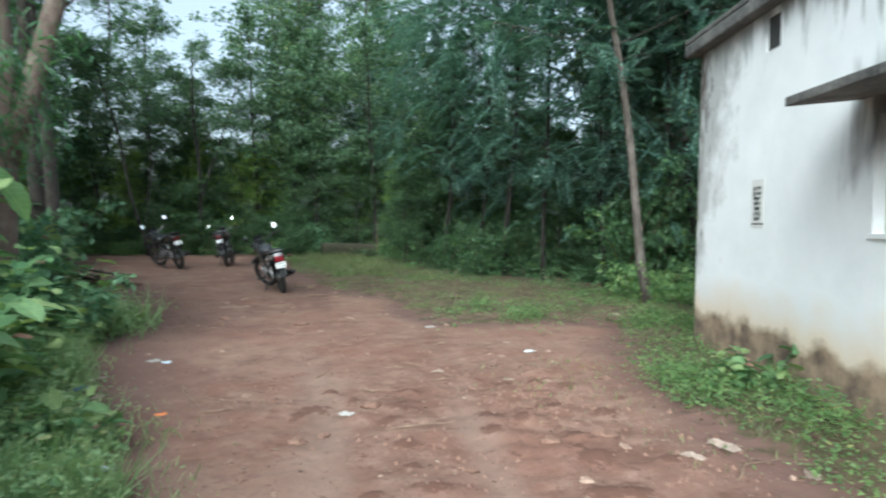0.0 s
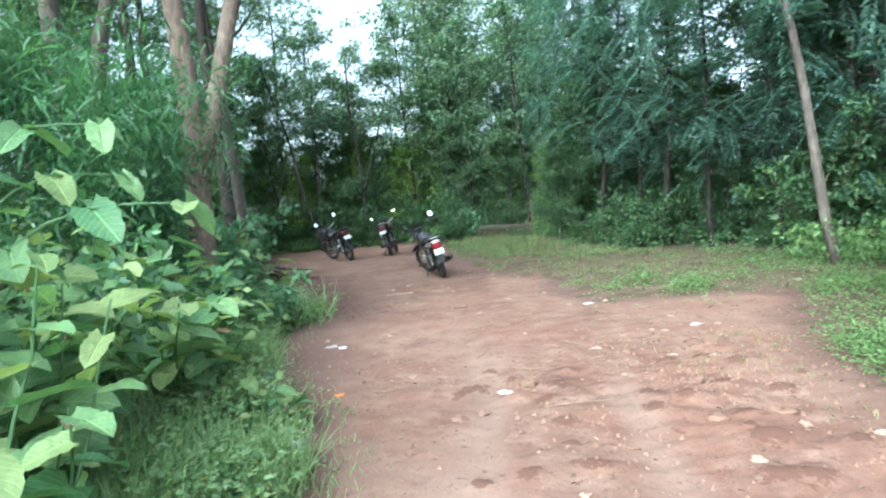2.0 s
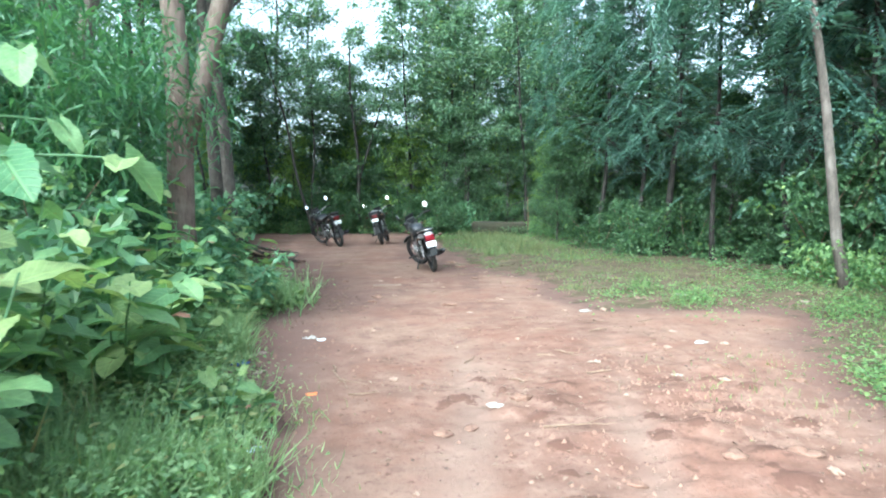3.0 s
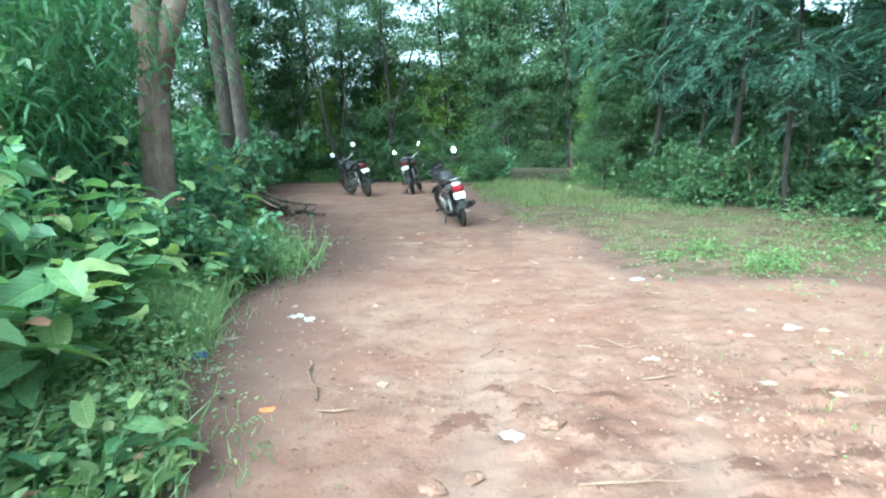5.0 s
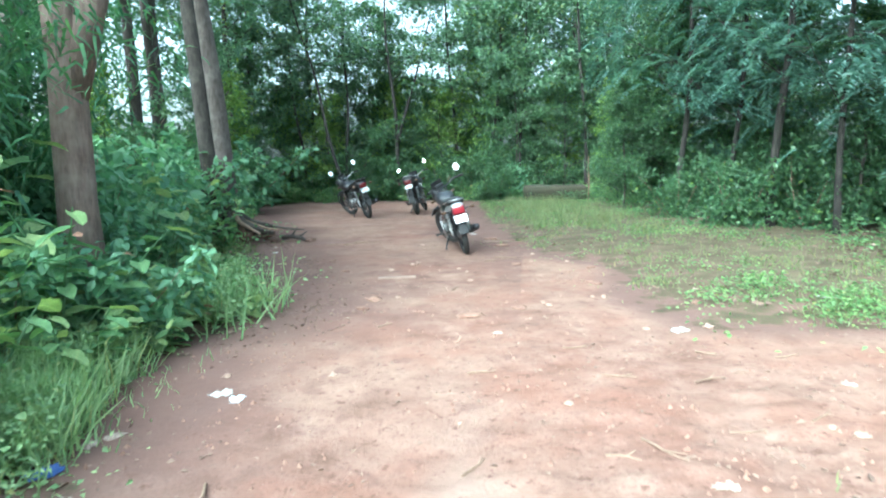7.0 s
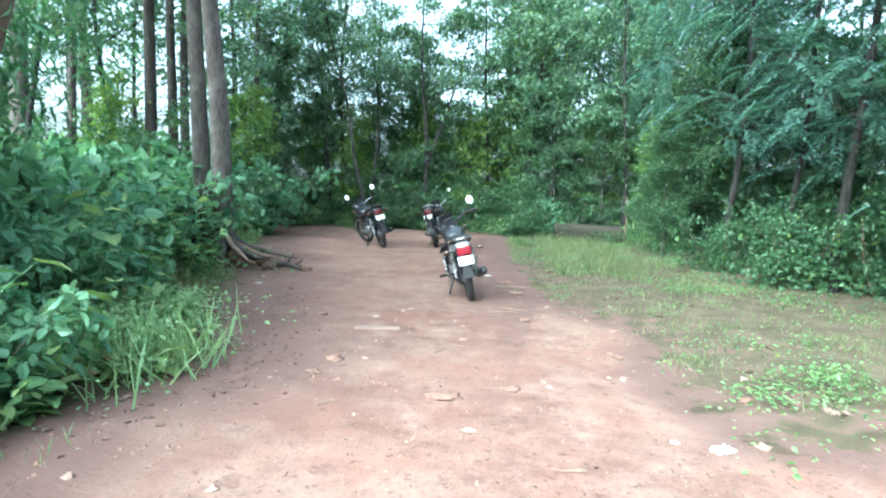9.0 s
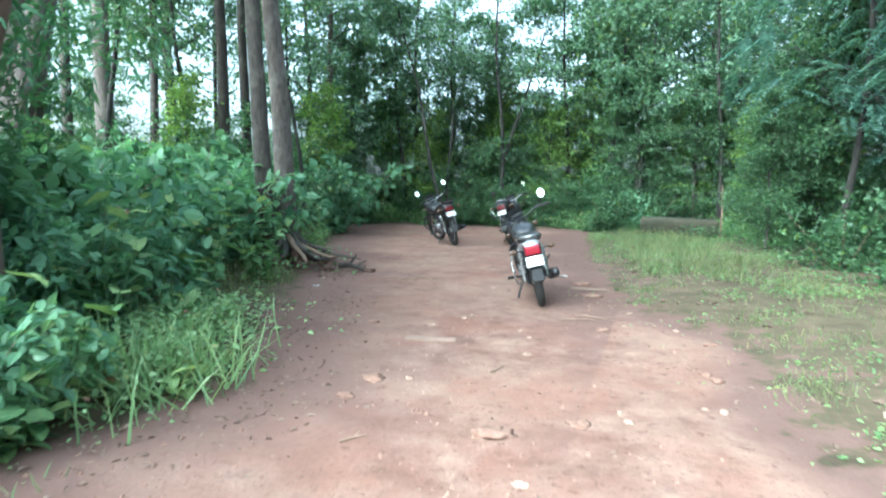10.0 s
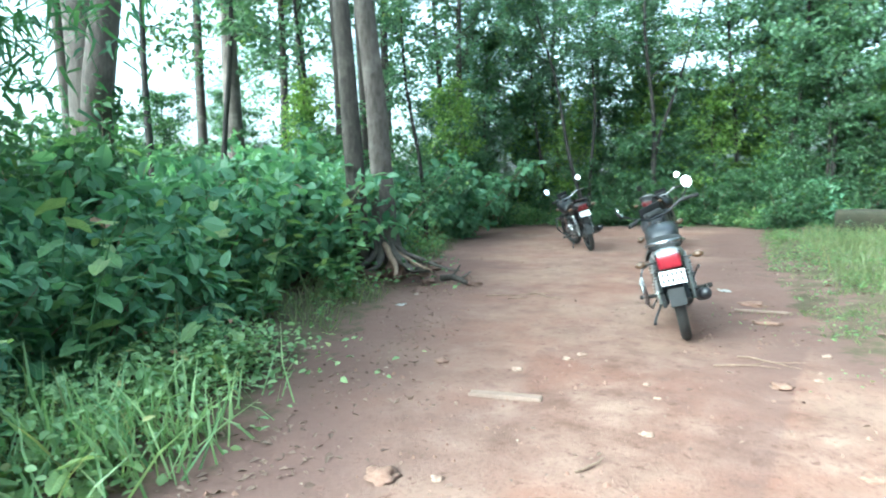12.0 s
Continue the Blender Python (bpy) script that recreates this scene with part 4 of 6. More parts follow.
def fronds(rng, starts, ways, size, pairs=12, leaflet=0.13):
    """Feathery twigs: a drooping axis with paired leaflets."""
    n = len(starts)
    t = np.linspace(0.12, 1, pairs)
    ways = unit(ways)
    side = unit(np.cross(ways, np.array([0, 0, 1.0])) + 1e-6)
    ln = size * (0.7 + 0.6 * rng.random(n))
    axis = starts[:, None] + ln[:, None, None] * (t[None, :, None] * ways[:, None] - np.array([0, 0, 0.45]) * (t ** 2)[None, :, None])
    bits = []
    for s in (-1, 1):
        along = unit(s * side[:, None] + 0.55 * ways[:, None] - np.array([0, 0, 0.22]) + rng.normal(0, 0.12, axis.shape))
        up = unit(np.array([0, 0, 1.0]) + rng.normal(0, 0.2, axis.shape))
        ll = leaflet * (1.05 - 0.6 * np.abs(t - 0.45))[None].repeat(n, 0) * (0.8 + 0.4 * rng.random((n, pairs)))
        bits.append(leaves(axis.reshape(-1, 3), along.reshape(-1, 3), up.reshape(-1, 3), ll.ravel(), ll.ravel() * 0.34, KITE))
    return joined(bits)


def tree(label, seed, tall, girth, low, spread, count, style="broad", lean=(0, 0), material=None, wood=None, leaf=0.11, limbs=16, fork=0.0, flare=False):
    """Trunk with limbs in one mesh, crown in another. low: height of the lowest limb."""
    rng = np.random.default_rng(seed)
    t = tagged(new("tree"), label, "tree")
    bm = bmesh.new()
    steps = 10
    line = [np.array([lean[0] * (k / steps) + 0.05 * math.sin(k * 1.1 + seed), lean[1] * (k / steps) + 0.05 * math.cos(k * 0.9 + seed), -0.15 + (tall + 0.15) * k / steps]) for k in range(steps + 1)]
    line[0][:2] *= 0.3
    rad = [girth * (1.25 if k == 0 else 1.0) * (1 - 0.8 * k / steps) + 0.008 for k in range(steps + 1)]
    tube(bm, line, rad, 10)
    if flare:
        foot = [line[0] + (line[1] - line[0]) * f for f in (0.0, 0.18, 0.36, 0.6, 0.9)]
        tube(bm, foot, [girth * f for f in (2.3, 1.75, 1.36, 1.16, 0.98)], 10, caps=False)
    lines = [(line, rad)]
    if fork:
        k = fork / tall * steps
        a = line[int(k)] * (1 - k % 1) + line[int(k) + 1] * (k % 1)
        second = bent(rng, a - np.array([0, 0, 0.15]), (0.30, 0.05, 1.0), tall * 0.65, 8, 0.05, 0.05)
        r2 = [girth * 0.80 * (1 - 0.8 * i / 8) for i in range(9)]
        tube(bm, second, r2, 10)
        lines.append((second, r2))
    centres, radii, starts, ways = [], [], [], []
    for i in range(limbs):
        src, rr = lines[i % len(lines)]
        h = low + (tall - low) * (i + rng.random()) / limbs
        k = int(np.clip(np.searchsorted([p[2] for p in src], h), 1, len(src) - 1))
        p = src[k - 1] + (src[k] - src[k - 1]) * np.clip((h - src[k - 1][2]) / (src[k][2] - src[k - 1][2] + 1e-6), 0, 1)
        az = i * 2.4 + rng.random() * 1.2
        shape_k = 1.0 - 0.55 * ((h - low) / (tall - low + 1e-6)) ** 1.5
        reach = spread * shape_k * (0.65 + 0.5 * rng.random())
        limb = bent(rng, p, (math.cos(az), math.sin(az), 0.35 + 0.4 * rng.random()), reach, 6, 0.16, 0.02)
        tube(bm, limb[::2], [max(0.006, rr[k] * (0.20 if style == "feather" else 0.36) * (1 - j / 6.5)) for j in range(0, 7, 2)], 5, caps=False)
        for j in range(2, 7):
            for _ in range(2):
                w = unit(rng.normal(0, 1, 3) * np.array([1, 1, 0.45]))
                twig = bent(rng, limb[j], w, reach * 0.38, 3, 0.2)
                tube(bm, [twig[0], twig[3]], [0.008, 0.003], 3, caps=False)
                for q in twig[1:]:
                    centres.append(q)
                    radii.append(0.20 + 0.20 * rng.random())
                    starts.append(q)
                    ways.append(unit(w + rng.normal(0, 0.5, 3) * np.array([1, 1, 0.3])))
    part("trunk", bm, wood or BARK_DARK, t, smooth=True)
    centres, radii = np.array(centres), np.array(radii)
    if style == "feather":
        pick = rng.integers(0, len(starts), count // 24)
        w = np.array(ways)[pick] + rng.normal(0, 0.4, (len(pick), 3)) * np.array([1, 1, 0.3])
        v, f = fronds(rng, np.array(starts)[pick] + rng.normal(0, 0.10, (len(pick), 3)), w, 0.62, 12, 0.15)
    else:
        v, f = clump_leaves(rng, centres, radii, count, leaf)
    mesh_from("crown", v, f, material or LEAF_TREE, t)
    return t


def stand(t, x, y, turn, size=1.0):
    t.matrix_world = pose(x, y, ground_z(x, y) - 0.02, 0, 0, turn) @ Matrix.Scale(size, 4)
    return t


# the trees that stand out, each at its place
stand(tree("pale smooth-barked forest tree forking at head height", 11, 11.0, 0.155, 4.4, 2.6, 9000, wood=BARK_PALE, fork=2.0, lean=(-0.35, 0.1), limbs=14), -2.80, 7.40, 0)
stand(tree("tall pale tree with bared roots beside the track", 12, 12.0, 0.165, 4.6, 3.2, 7000, wood=BARK_GREY, lean=(-0.8, 0.2), limbs=14, fork=4.3, flare=True), -4.60, 13.3, 0)
stand(tree("pale brown straight trunk with a high thin crown", 13, 13.0, 0.135, 6.0, 2.6, 5000, wood=BARK_DARK, lean=(-0.5, 0.5), limbs=12), -4.65, 12.75, 0)
stand(tree("thick old forest tree forking above the undergrowth", 18, 13.0, 0.225, 6.0, 3.2, 6000, wood=BARK_GREY, lean=(-0.2, 0.3), limbs=12, fork=1.7), -6.2, 10.15, 0)
stand(tree("thick pale trunk standing back in the wood", 19, 14.0, 0.24, 7.0, 2.8, 5000, wood=BARK_GREY, lean=(0.3, 0.2), limbs=10), -11.8, 16.4, 0)
stand(tree("thin dark sapling with a bent stem", 14, 7.5, 0.058, 4.4, 1.7, 3500, lean=(-1.9, 0.3), limbs=12, wood=BARK_BLACK), -5.41, 23.4, 0)
stand(tree("thin dark straight forest sapling", 15, 7.0, 0.052, 4.2, 1.6, 3000, lean=(0.1, 0.2), limbs=11, wood=BARK_BLACK), -5.73, 24.4, 0)
stand(tree("slim tree with a crooked double stem", 16, 8.0, 0.075, 3.9, 2.0, 5000, fork=2.2, limbs=14, lean=(-0.5, 0.2), wood=BARK_BLACK), -3.8, 24.5, 0)
stand(tree("leaning slender tree with feathery leaves", 17, 8.5, 0.066, 3.3, 2.1, 17000, "feather", (-1.15, 0.5), LEAF_FEATHER, BARK_GREY, limbs=18), 5.46, 8.85, 0)


def roots(x, y):
    """Bared roots and a rotting log round a tree's foot."""
    rng = np.random.default_rng(5)
    r = tagged(new("root_tangle"), "bared brown roots and rotten wood at a tree's foot", "roots")
    r.location = (x, y, ground_z(x, y))
    for az, ln, th in ((-0.5, 1.1, 0.066), (-1.2, 0.8, 0.06), (0.3, 0.9, 0.050), (-2.0, 0.7, 0.06), (-0.1, 1.5, 0.046), (-0.8, 1.3, 0.045), (-1.6, 0.95, 0.05), (-0.25, 1.15, 0.04), (-0.65, 0.75, 0.07)):
        pts = [np.array([0.10 * math.cos(az), 0.10 * math.sin(az), 0.30])] + [np.array([math.cos(az + 0.25 * math.sin(2.5 * s)) * ln * s, math.sin(az + 0.2 * math.cos(3 * s)) * ln * s, 0.16 * (1 - s) ** 2 + 0.03 * math.sin(6 * s) * (1 - s)]) for s in (0.25, 0.45, 0.65, 0.85, 1.0)]
        part("root", tube(bmesh.new(), pts, [th * 1.3, th, th * 0.8, th * 0.6, th * 0.45, th * 0.2], 8, 0.8), BARK_DARK if th > 0.045 else TWIGWOOD, r, smooth=True)


roots(-4.50, 13.15)


def fallen_branch(x, y, turn, pts, thick):
    """A rotting length of branch with two broken side shoots."""
    b = tagged(new("fallen_branch"), "rotting brown branch lying by the bared roots", "branch")
    b.matrix_world = pose(x, y, ground_z(x, y) + thick * 0.6, 0, 0, turn)
    n = len(pts)
    part("limb", tube(bmesh.new(), pts, [thick * (1 - 0.5 * k / n) for k in range(n)], 9), BARK_DARK, b, smooth=True)
    for k, (dx, dz) in ((1, (0.10, 0.16)), (n - 2, (0.14, 0.11))):
        p = Vector(pts[k])
        part("shoot", tube(bmesh.new(), [p, p + Vector((dx, 0.05, dz))], [thick * 0.5, thick * 0.2], 7), BARK_DARK, b)


fallen_branch(-4.25, 12.95, 10, [(0, 0, 0.02), (0.2, 0.05, 0.04), (0.38, 0.0, 0.02), (0.55, 0.08, 0.02)], 0.05)
fallen_branch(-3.6, 13.2, -12, [(0, 0, 0.03), (0.15, 0.06, 0.05), (0.3, 0.05, 0.03), (0.45, 0.0, 0.01)], 0.045)

# kinds for the wood around
KINDS = [
    tree("slim forest tree with dense small leaves", 21, 9.0, 0.07, 1.6, 2.4, 5600, limbs=22, leaf=0.125, material=LEAF_TREE),
    tree("forest tree with a broad leafy crown", 22, 10.5, 0.10, 2.4, 2.9, 5200, limbs=22, leaf=0.165),
    tree("slender forest tree with feathery leaves", 23, 9.0, 0.058, 1.5, 2.7, 9500, "feather", (0.5, 0.2), LEAF_FEATHER, BARK_BLACK, limbs=20),
    tree("young leafy tree growing close to the ground", 24, 5.5, 0.045, 0.35, 1.8, 10500, limbs=22, leaf=0.105, material=LEAF_UNDER),
    tree("tall bare-stemmed forest tree with a high crown", 25, 12.5, 0.13, 6.2, 2.6, 5500, limbs=14, wood=BARK_DARK),
    tree("young tree with bright yellow-green leaves", 26, 4.2, 0.04, 0.5, 1.2, 3600, limbs=16, leaf=0.125, material=LEAF_LIME),
    tree("thin dark-stemmed sapling with sparse leaves", 27, 7.5, 0.05, 3.2, 1.7, 3600, limbs=14, leaf=0.13, lean=(0.6, 0.3), wood=BARK_BLACK),
]


def shrub(label, seed, tall, wide, count, leaf, material, shape=KITE, stems=9):
    rng = np.random.default_rng(seed)
    s = tagged(new("shrub"), label, "shrub", "shrubs under the trees")
    bm, centres, radii = bmesh.new(), [], []
    for k in range(stems):
        az = k * 2.4 + rng.random()
        line = bent(rng, (0.08 * math.cos(az), 0.08 * math.sin(az), -0.05), (math.cos(az) * wide / tall, math.sin(az) * wide / tall, 1.0), tall * (0.7 + 0.5 * rng.random()), 6, 0.14)
        tube(bm, line[::2], [0.014 - 0.0018 * j for j in range(0, 7, 2)], 4, caps=False)
        for j in range(1, 7):
            for _ in range(2):
                centres.append(line[j] + rng.normal(0, 0.14, 3))
                radii.append(0.16 + 0.12 * rng.random())
    part("branchwork", bm, TWIGWOOD, s)
    v, f = clump_leaves(rng, np.array(centres), np.array(radii), count, leaf, shape)
    v[:, 2] = np.maximum(v[:, 2], 0.01)
    mesh_from("foliage", v, f, material, s)
    return s


SHRUBS = [
    shrub("leafy green shrub about waist high", 31, 1.1, 0.8, 3200, 0.082, LEAF_UNDER),
    shrub("tall dense green leafy shrub", 32, 1.8, 0.9, 4500, 0.092, LEAF_UNDER),
    shrub("green shrub with broad leaves", 33, 1.2, 0.8, 1500, 0.14, LEAF_BROAD),
    shrub("low weedy shrub with small pale leaves", 34, 0.65, 0.6, 1700, 0.08, LEAF_HERB),
    shrub("tall shrub with broad blue-green leaves", 35, 1.6, 0.9, 1900, 0.155, LEAF_BROAD, OVAL),
]


def scatter(seed, count, near, far, apart, x0=-17, x1=15, y0=-9, y1=33):
    """Places outside the clearing, between two distances from its edge, off the house, not too close together."""
    rng = np.random.default_rng(seed)
    got = []
    for _ in range(count * 60):
        x, y = rng.uniform(x0, x1), rng.uniform(y0, y1)
        d = -float(signed(CLEAR, x, y))
        lx, ly = (x - 4.3) * 0.98 - (y - 5.98) * 0.198, (x - 4.3) * 0.198 + (y - 5.98) * 0.98
        if not near < d < far or (-1.1 < lx < 6.8 and -9.0 < ly < 0.9) or any((x - a) ** 2 + (y - b) ** 2 < apart ** 2 for a, b in got):
            continue
        got.append((x, y))
        if len(got) == count:
            break
    return got, rng


first = set()


def plant(kinds, k, x, y, turn, size):
    """The first of a kind is moved into place, later ones are copies."""
    m = pose(x, y, ground_z(x, y) - 0.02, 0, 0, turn) @ Matrix.Scale(size, 4)
    key = kinds[k].name
    if key not in first:
        first.add(key)
        kinds[k].matrix_world = m
    else:
        copy_thing(kinds[k], pose(x, y, ground_z(x, y) - 0.02, 0, 0, turn)).scale = (size, size, size)


spots, rng = scatter(1, 32, 0.9, 9.0, 1.35, y0=5)
for x, y in spots:
    left = x < -3 and y < 19
    if left:
        k = 4
    else:
        k = int(rng.choice([0, 1, 2, 3], p=[0.25, 0.2, 0.25, 0.30]))
    plant(KINDS, k, x, y, rng.uniform(0, 360), rng.uniform(0.8, 1.2))
for x, y, k, s in ((-1.6, 28.6, 1, 1.15), (0.4, 28.0, 0, 1.25), (2.4, 27.0, 1, 1.1), (4.0, 21.0, 2, 1.15), (3.9, 17.2, 2, 1.0), (4.7, 14.0, 2, 1.1), (-7.5, 26.0, 0, 1.2),
                   (4.3, 19.0, 3, 1.1), (-6.2, 6.2, 2, 1.0), (-14.0, 21.0, 4, 1.4), (-10.2, 20.5, 4, 1.1), (-9.0, 22.5, 4, 0.9), (-13.0, 13.2, 4, 1.2), (-8.6, 17.6, 4, 1.0), (-7.9, 11.9, 6, 1.1), (-11.0, 18.6, 6, 1.3), (-12.6, 18.9, 6, 1.3), (-9.6, 14.4, 6, 1.2),
                   (-9.2, 16.4, 5, 0.8), (-11.4, 14.4, 3, 0.6), (-8.2, 20.6, 5, 0.9), (-13.5, 17.6, 3, 0.7), (-10.2, 22.6, 3, 0.7), (-6.9, 17.6, 6, 0.9), (-6.6, 25.0, 5, 0.9), (-4.4, 26.2, 5, 1.1), (-2.5, 25.4, 5, 0.9), (-1.1, 26.4, 5, 1.15), (1.9, 25.0, 5, 1.0), (3.4, 23.0, 5, 0.8), (-8.3, 25.6, 5, 1.0),
                   (0.3, 24.6, 6, 1.0), (2.6, 23.9, 6, 1.1), (-1.9, 25.9, 6, 1.2), (4.1, 20.0, 6, 0.9), (4.5, 15.6, 2, 0.85), (5.9, 11.3, 2, 0.75), (5.2, 12.8, 2, 0.8), (-7.4, 24.9, 6, 1.0), (6.6, 10.0, 2, 0.8), (7.6, 8.7, 2, 0.85), (8.2, 11.5, 2, 1.0), (9.0, 17.0, 3, 1.0), (10.6, 20.0, 3, 1.1), (8.6, 14.4, 3, 0.9), (11.2, 16.0, 3, 1.1), (7.6, 20.4, 3, 0.9), (6.3, 22.6, 3, 1.0), (7.4, 24.2, 3, 1.1), (5.4, 25.4, 3, 1.0), (-0.7, 25.2, 6, 1.1), (6.8, 9.8, 2, 1.0), (-4.6, 26.0, 3, 1.2), (-0.4, 27.5, 0, 1.3), (-9.3, 24.5, 3, 1.1)):
    plant(KINDS, k, x, y, 77 * x, s)
for k in range(17):
    x = -9.6 + 0.82 * k
    y = (26.3 if x > -8 else 24.5) + 1.3 * (k % 2) + 0.5 * math.sin(k * 2.1) - (1.6 if x > -0.5 else 0)
    plant(KINDS, 3, x, y, 67 * k, 0.62 + 0.22 * (k * 7 % 5) / 4)
for k, (x, y, s) in enumerate(((2.95, 18.4, 0.55), (3.4, 20.3, 0.62), (5.4, 16.2, 0.65), (5.8, 13.4, 0.6), (7.0, 11.0, 0.65), (4.6, 22.6, 0.75), (6.4, 18.0, 0.8))):
    plant(KINDS, 3, x, y, 53 * k, s)
# unseen trees added behind the camera, to block sky light from there
spots, rng = scatter(2, 3, 1.5, 9.0, 3.0, y0=-9, y1=3)
for x, y in spots:
    plant(KINDS, int(rng.integers(0, 3)), x, y, rng.uniform(0, 360), rng.uniform(0.9, 1.2))

spots, rng = scatter(3, 84, 0.15, 3.6, 0.55, y0=7.5, y1=29)
for x, y in spots:
    d = -float(signed(CLEAR, x, y))
    k = int(rng.choice([3, 0, 2] if d < 0.6 else [0, 1, 2, 1]))
    if x > 2.5:
        k = int(rng.choice([3, 3, 0] if d < 0.9 else [0, 0, 1]))
    plant(SHRUBS, k, x, y, rng.uniform(0, 360), rng.uniform(0.75, 1.25))
for x, y, k, s in ((-3.3, 8.6, 2, 0.8), (-4.2, 9.0, 4, 1.0), (-5.2, 11.5, 4, 1.0), (-5.3, 10.4, 4, 1.1), (-3.4, 5.5, 1, 0.9), (-2.6, 4.3, 4, 0.8), (-2.1, 2.6, 0, 1.0), (-1.9, 1.3, 0, 1.0),
                   (-6.0, 12.0, 4, 1.2), (-5.6, 13.0, 4, 1.1), (-2.5, 1.8, 1, 1.0), (-3.2, 3.2, 1, 1.0), (-5.9, 14.6, 0, 1.0), (-4.3, 8.0, 4, 0.9), (-4.4, 10.1, 4, 0.9), (-2.30, 6.95, 4, 0.52), (-2.75, 6.6, 4, 0.55), (-3.2, 7.9, 4, 0.6),
                   (-7.6, 13.4, 4, 1.3), (-8.4, 15.2, 1, 1.4), (-7.0, 16.2, 1, 1.3), (-9.8, 12.8, 1, 1.5), (-10.6, 15.4, 4, 1.5), (-9.0, 19.4, 1, 1.5), (-11.6, 18.0, 1, 1.5), (-13.2, 15.6, 1, 1.6), (-7.4, 19.2, 4, 1.3), (-12.4, 20.8, 1, 1.6)):
    plant(SHRUBS, k, x, y, 91 * y, s)

for k in range(22):
    x = -9.2 + 0.46 * k
    plant(SHRUBS, (3, 0)[k % 2], x + 0.2, 25.5 + 0.3 * math.cos(k * 1.3) - (0.9 if x > -1.2 else 0), 43 * k, 1.15 + 0.1 * (k % 3))
    plant(SHRUBS, (0, 3, 1, 3, 0)[k % 5], x, 24.75 + 0.35 * math.sin(k * 1.9) - (0.9 if x > -1.2 else 0) - (1.4 if x < -8.2 else 0), 71 * k, 0.8 + 0.1 * (k % 4))


# thick undergrowth and leaves of the wood farther off
def far_woods():
    rng = np.random.default_rng(44)
    n = 260
    a = rng.uniform(-1.45, 1.45, n)
    r = rng.uniform(26, 40, n)
    c = np.stack([r * np.sin(a) - 1, r * np.cos(a) + 4, rng.random(n) ** 1.5 * np.where(a < -0.42, 2.2, 4.2) + 0.3], -1)
    v, f = clump_leaves(rng, c, rng.uniform(0.7, 1.6, n), 42000, 0.24)
    v[:, 2] = np.maximum(v[:, 2], 0.02)
    tagged(mesh_from("far_woods", v, f, LEAF_TREE), "distant green woodland foliage behind the clearing", "woods", kind="stuff")


far_woods()


# ---- the broad-leaved plants along the track, leaf by leaf
def leaf_mesh(seed, material):
    rng = np.random.default_rng(seed)
    n, pts, faces = 11, [], []
    for i in range(n + 1):
        t = i / n
        w = 0.68 * (1 - t) ** 0.58 * (t + 0.10) ** 0.46 * (1 + 0.07 * math.sin(i * 2.7 + seed))
        for s in (-1, -0.5, 0, 0.5, 1):
            wave = 0.03 * math.sin(9 * t + seed + s) * abs(s) + rng.normal(0, 0.005)
            back = 0.17 * abs(s) ** 1.5 * (1 - t) ** 3
            pts.append((t - back, s * max(w, 0.01), -0.22 * t * t + 0.12 * abs(s) * w * 2 + wave))
    for i in range(n):
        for j in range(4):
            a = i * 5 + j
            faces.append((a, a + 1, a + 6, a + 5))
    me = bpy.data.meshes.new("leaf")
    me.from_pydata(pts, [], faces)
    me.materials.append(material)
    me.polygons.foreach_set("use_smooth", [True] * len(me.polygons))
    return me


LEAVES = [leaf_mesh(1, SINGLE_OLD), leaf_mesh(2, SINGLE_OLD), leaf_mesh(3, SINGLE_NEW), leaf_mesh(4, SINGLE_RUST)]


def broad_plant(label, seed, x, y, tall, wide, stems, each, size, young=0.12):
    """Stems with large leaves in loose pairs; every leaf is a part."""
    rng = np.random.default_rng(seed)
    p = tagged(new("broad_leaved_plant"), label, "plant", "broad-leaved plants along the track")
    p.location = (x, y, ground_z(x, y))
    for k in range(stems):
        az = k * 2.4 + rng.random()
        out = wide * (0.35 + 0.75 * rng.random())
        line = bent(rng, (0.05 * math.cos(az), 0.05 * math.sin(az), -0.05), (math.cos(az) * out / tall, math.sin(az) * out / tall, 1.0), tall * (0.65 + 0.45 * rng.random()), 8, 0.10)
        stem = part("stem", tube(bmesh.new(), line, [0.010 - 0.0008 * j for j in range(9)], 6, caps=False), LEAF_SHRUB, p)
        for j in range(each):
            f = 1.2 + (7.8 - 1.2) * j / max(1, each - 1)
            i = min(int(f), 7)
            q = line[i] + (line[i + 1] - line[i]) * (f - i)
            a = az + j * 2.5 + rng.normal(0, 0.4)
            way = Vector((math.cos(a), math.sin(a), rng.uniform(-0.35, 0.35))).normalized()
            up = Vector((rng.normal(0, 0.35), rng.normal(0, 0.35), 1)).normalized()
            side = up.cross(way).normalized()
            up = way.cross(side)
            s = size * (0.6 + 0.6 * rng.random())
            tip = j >= each - 1
            kind = 2 if (tip and rng.random() < 0.8) or rng.random() < young else int(rng.integers(0, 2))
            if tip and rng.random() < 0.12:
                kind, s = 3, s * 0.6
            stalk = Vector(q) + way * 0.035
            lf = new("leaf", LEAVES[kind])
            lf.parent = stem
            m = Matrix((way, side, up)).transposed().to_4x4()
            lf.matrix_basis = Matrix.Translation(stalk - way * 0.03) @ m @ Matrix.Diagonal((s, s * rng.uniform(0.75, 0.95), s, 1))
    return p


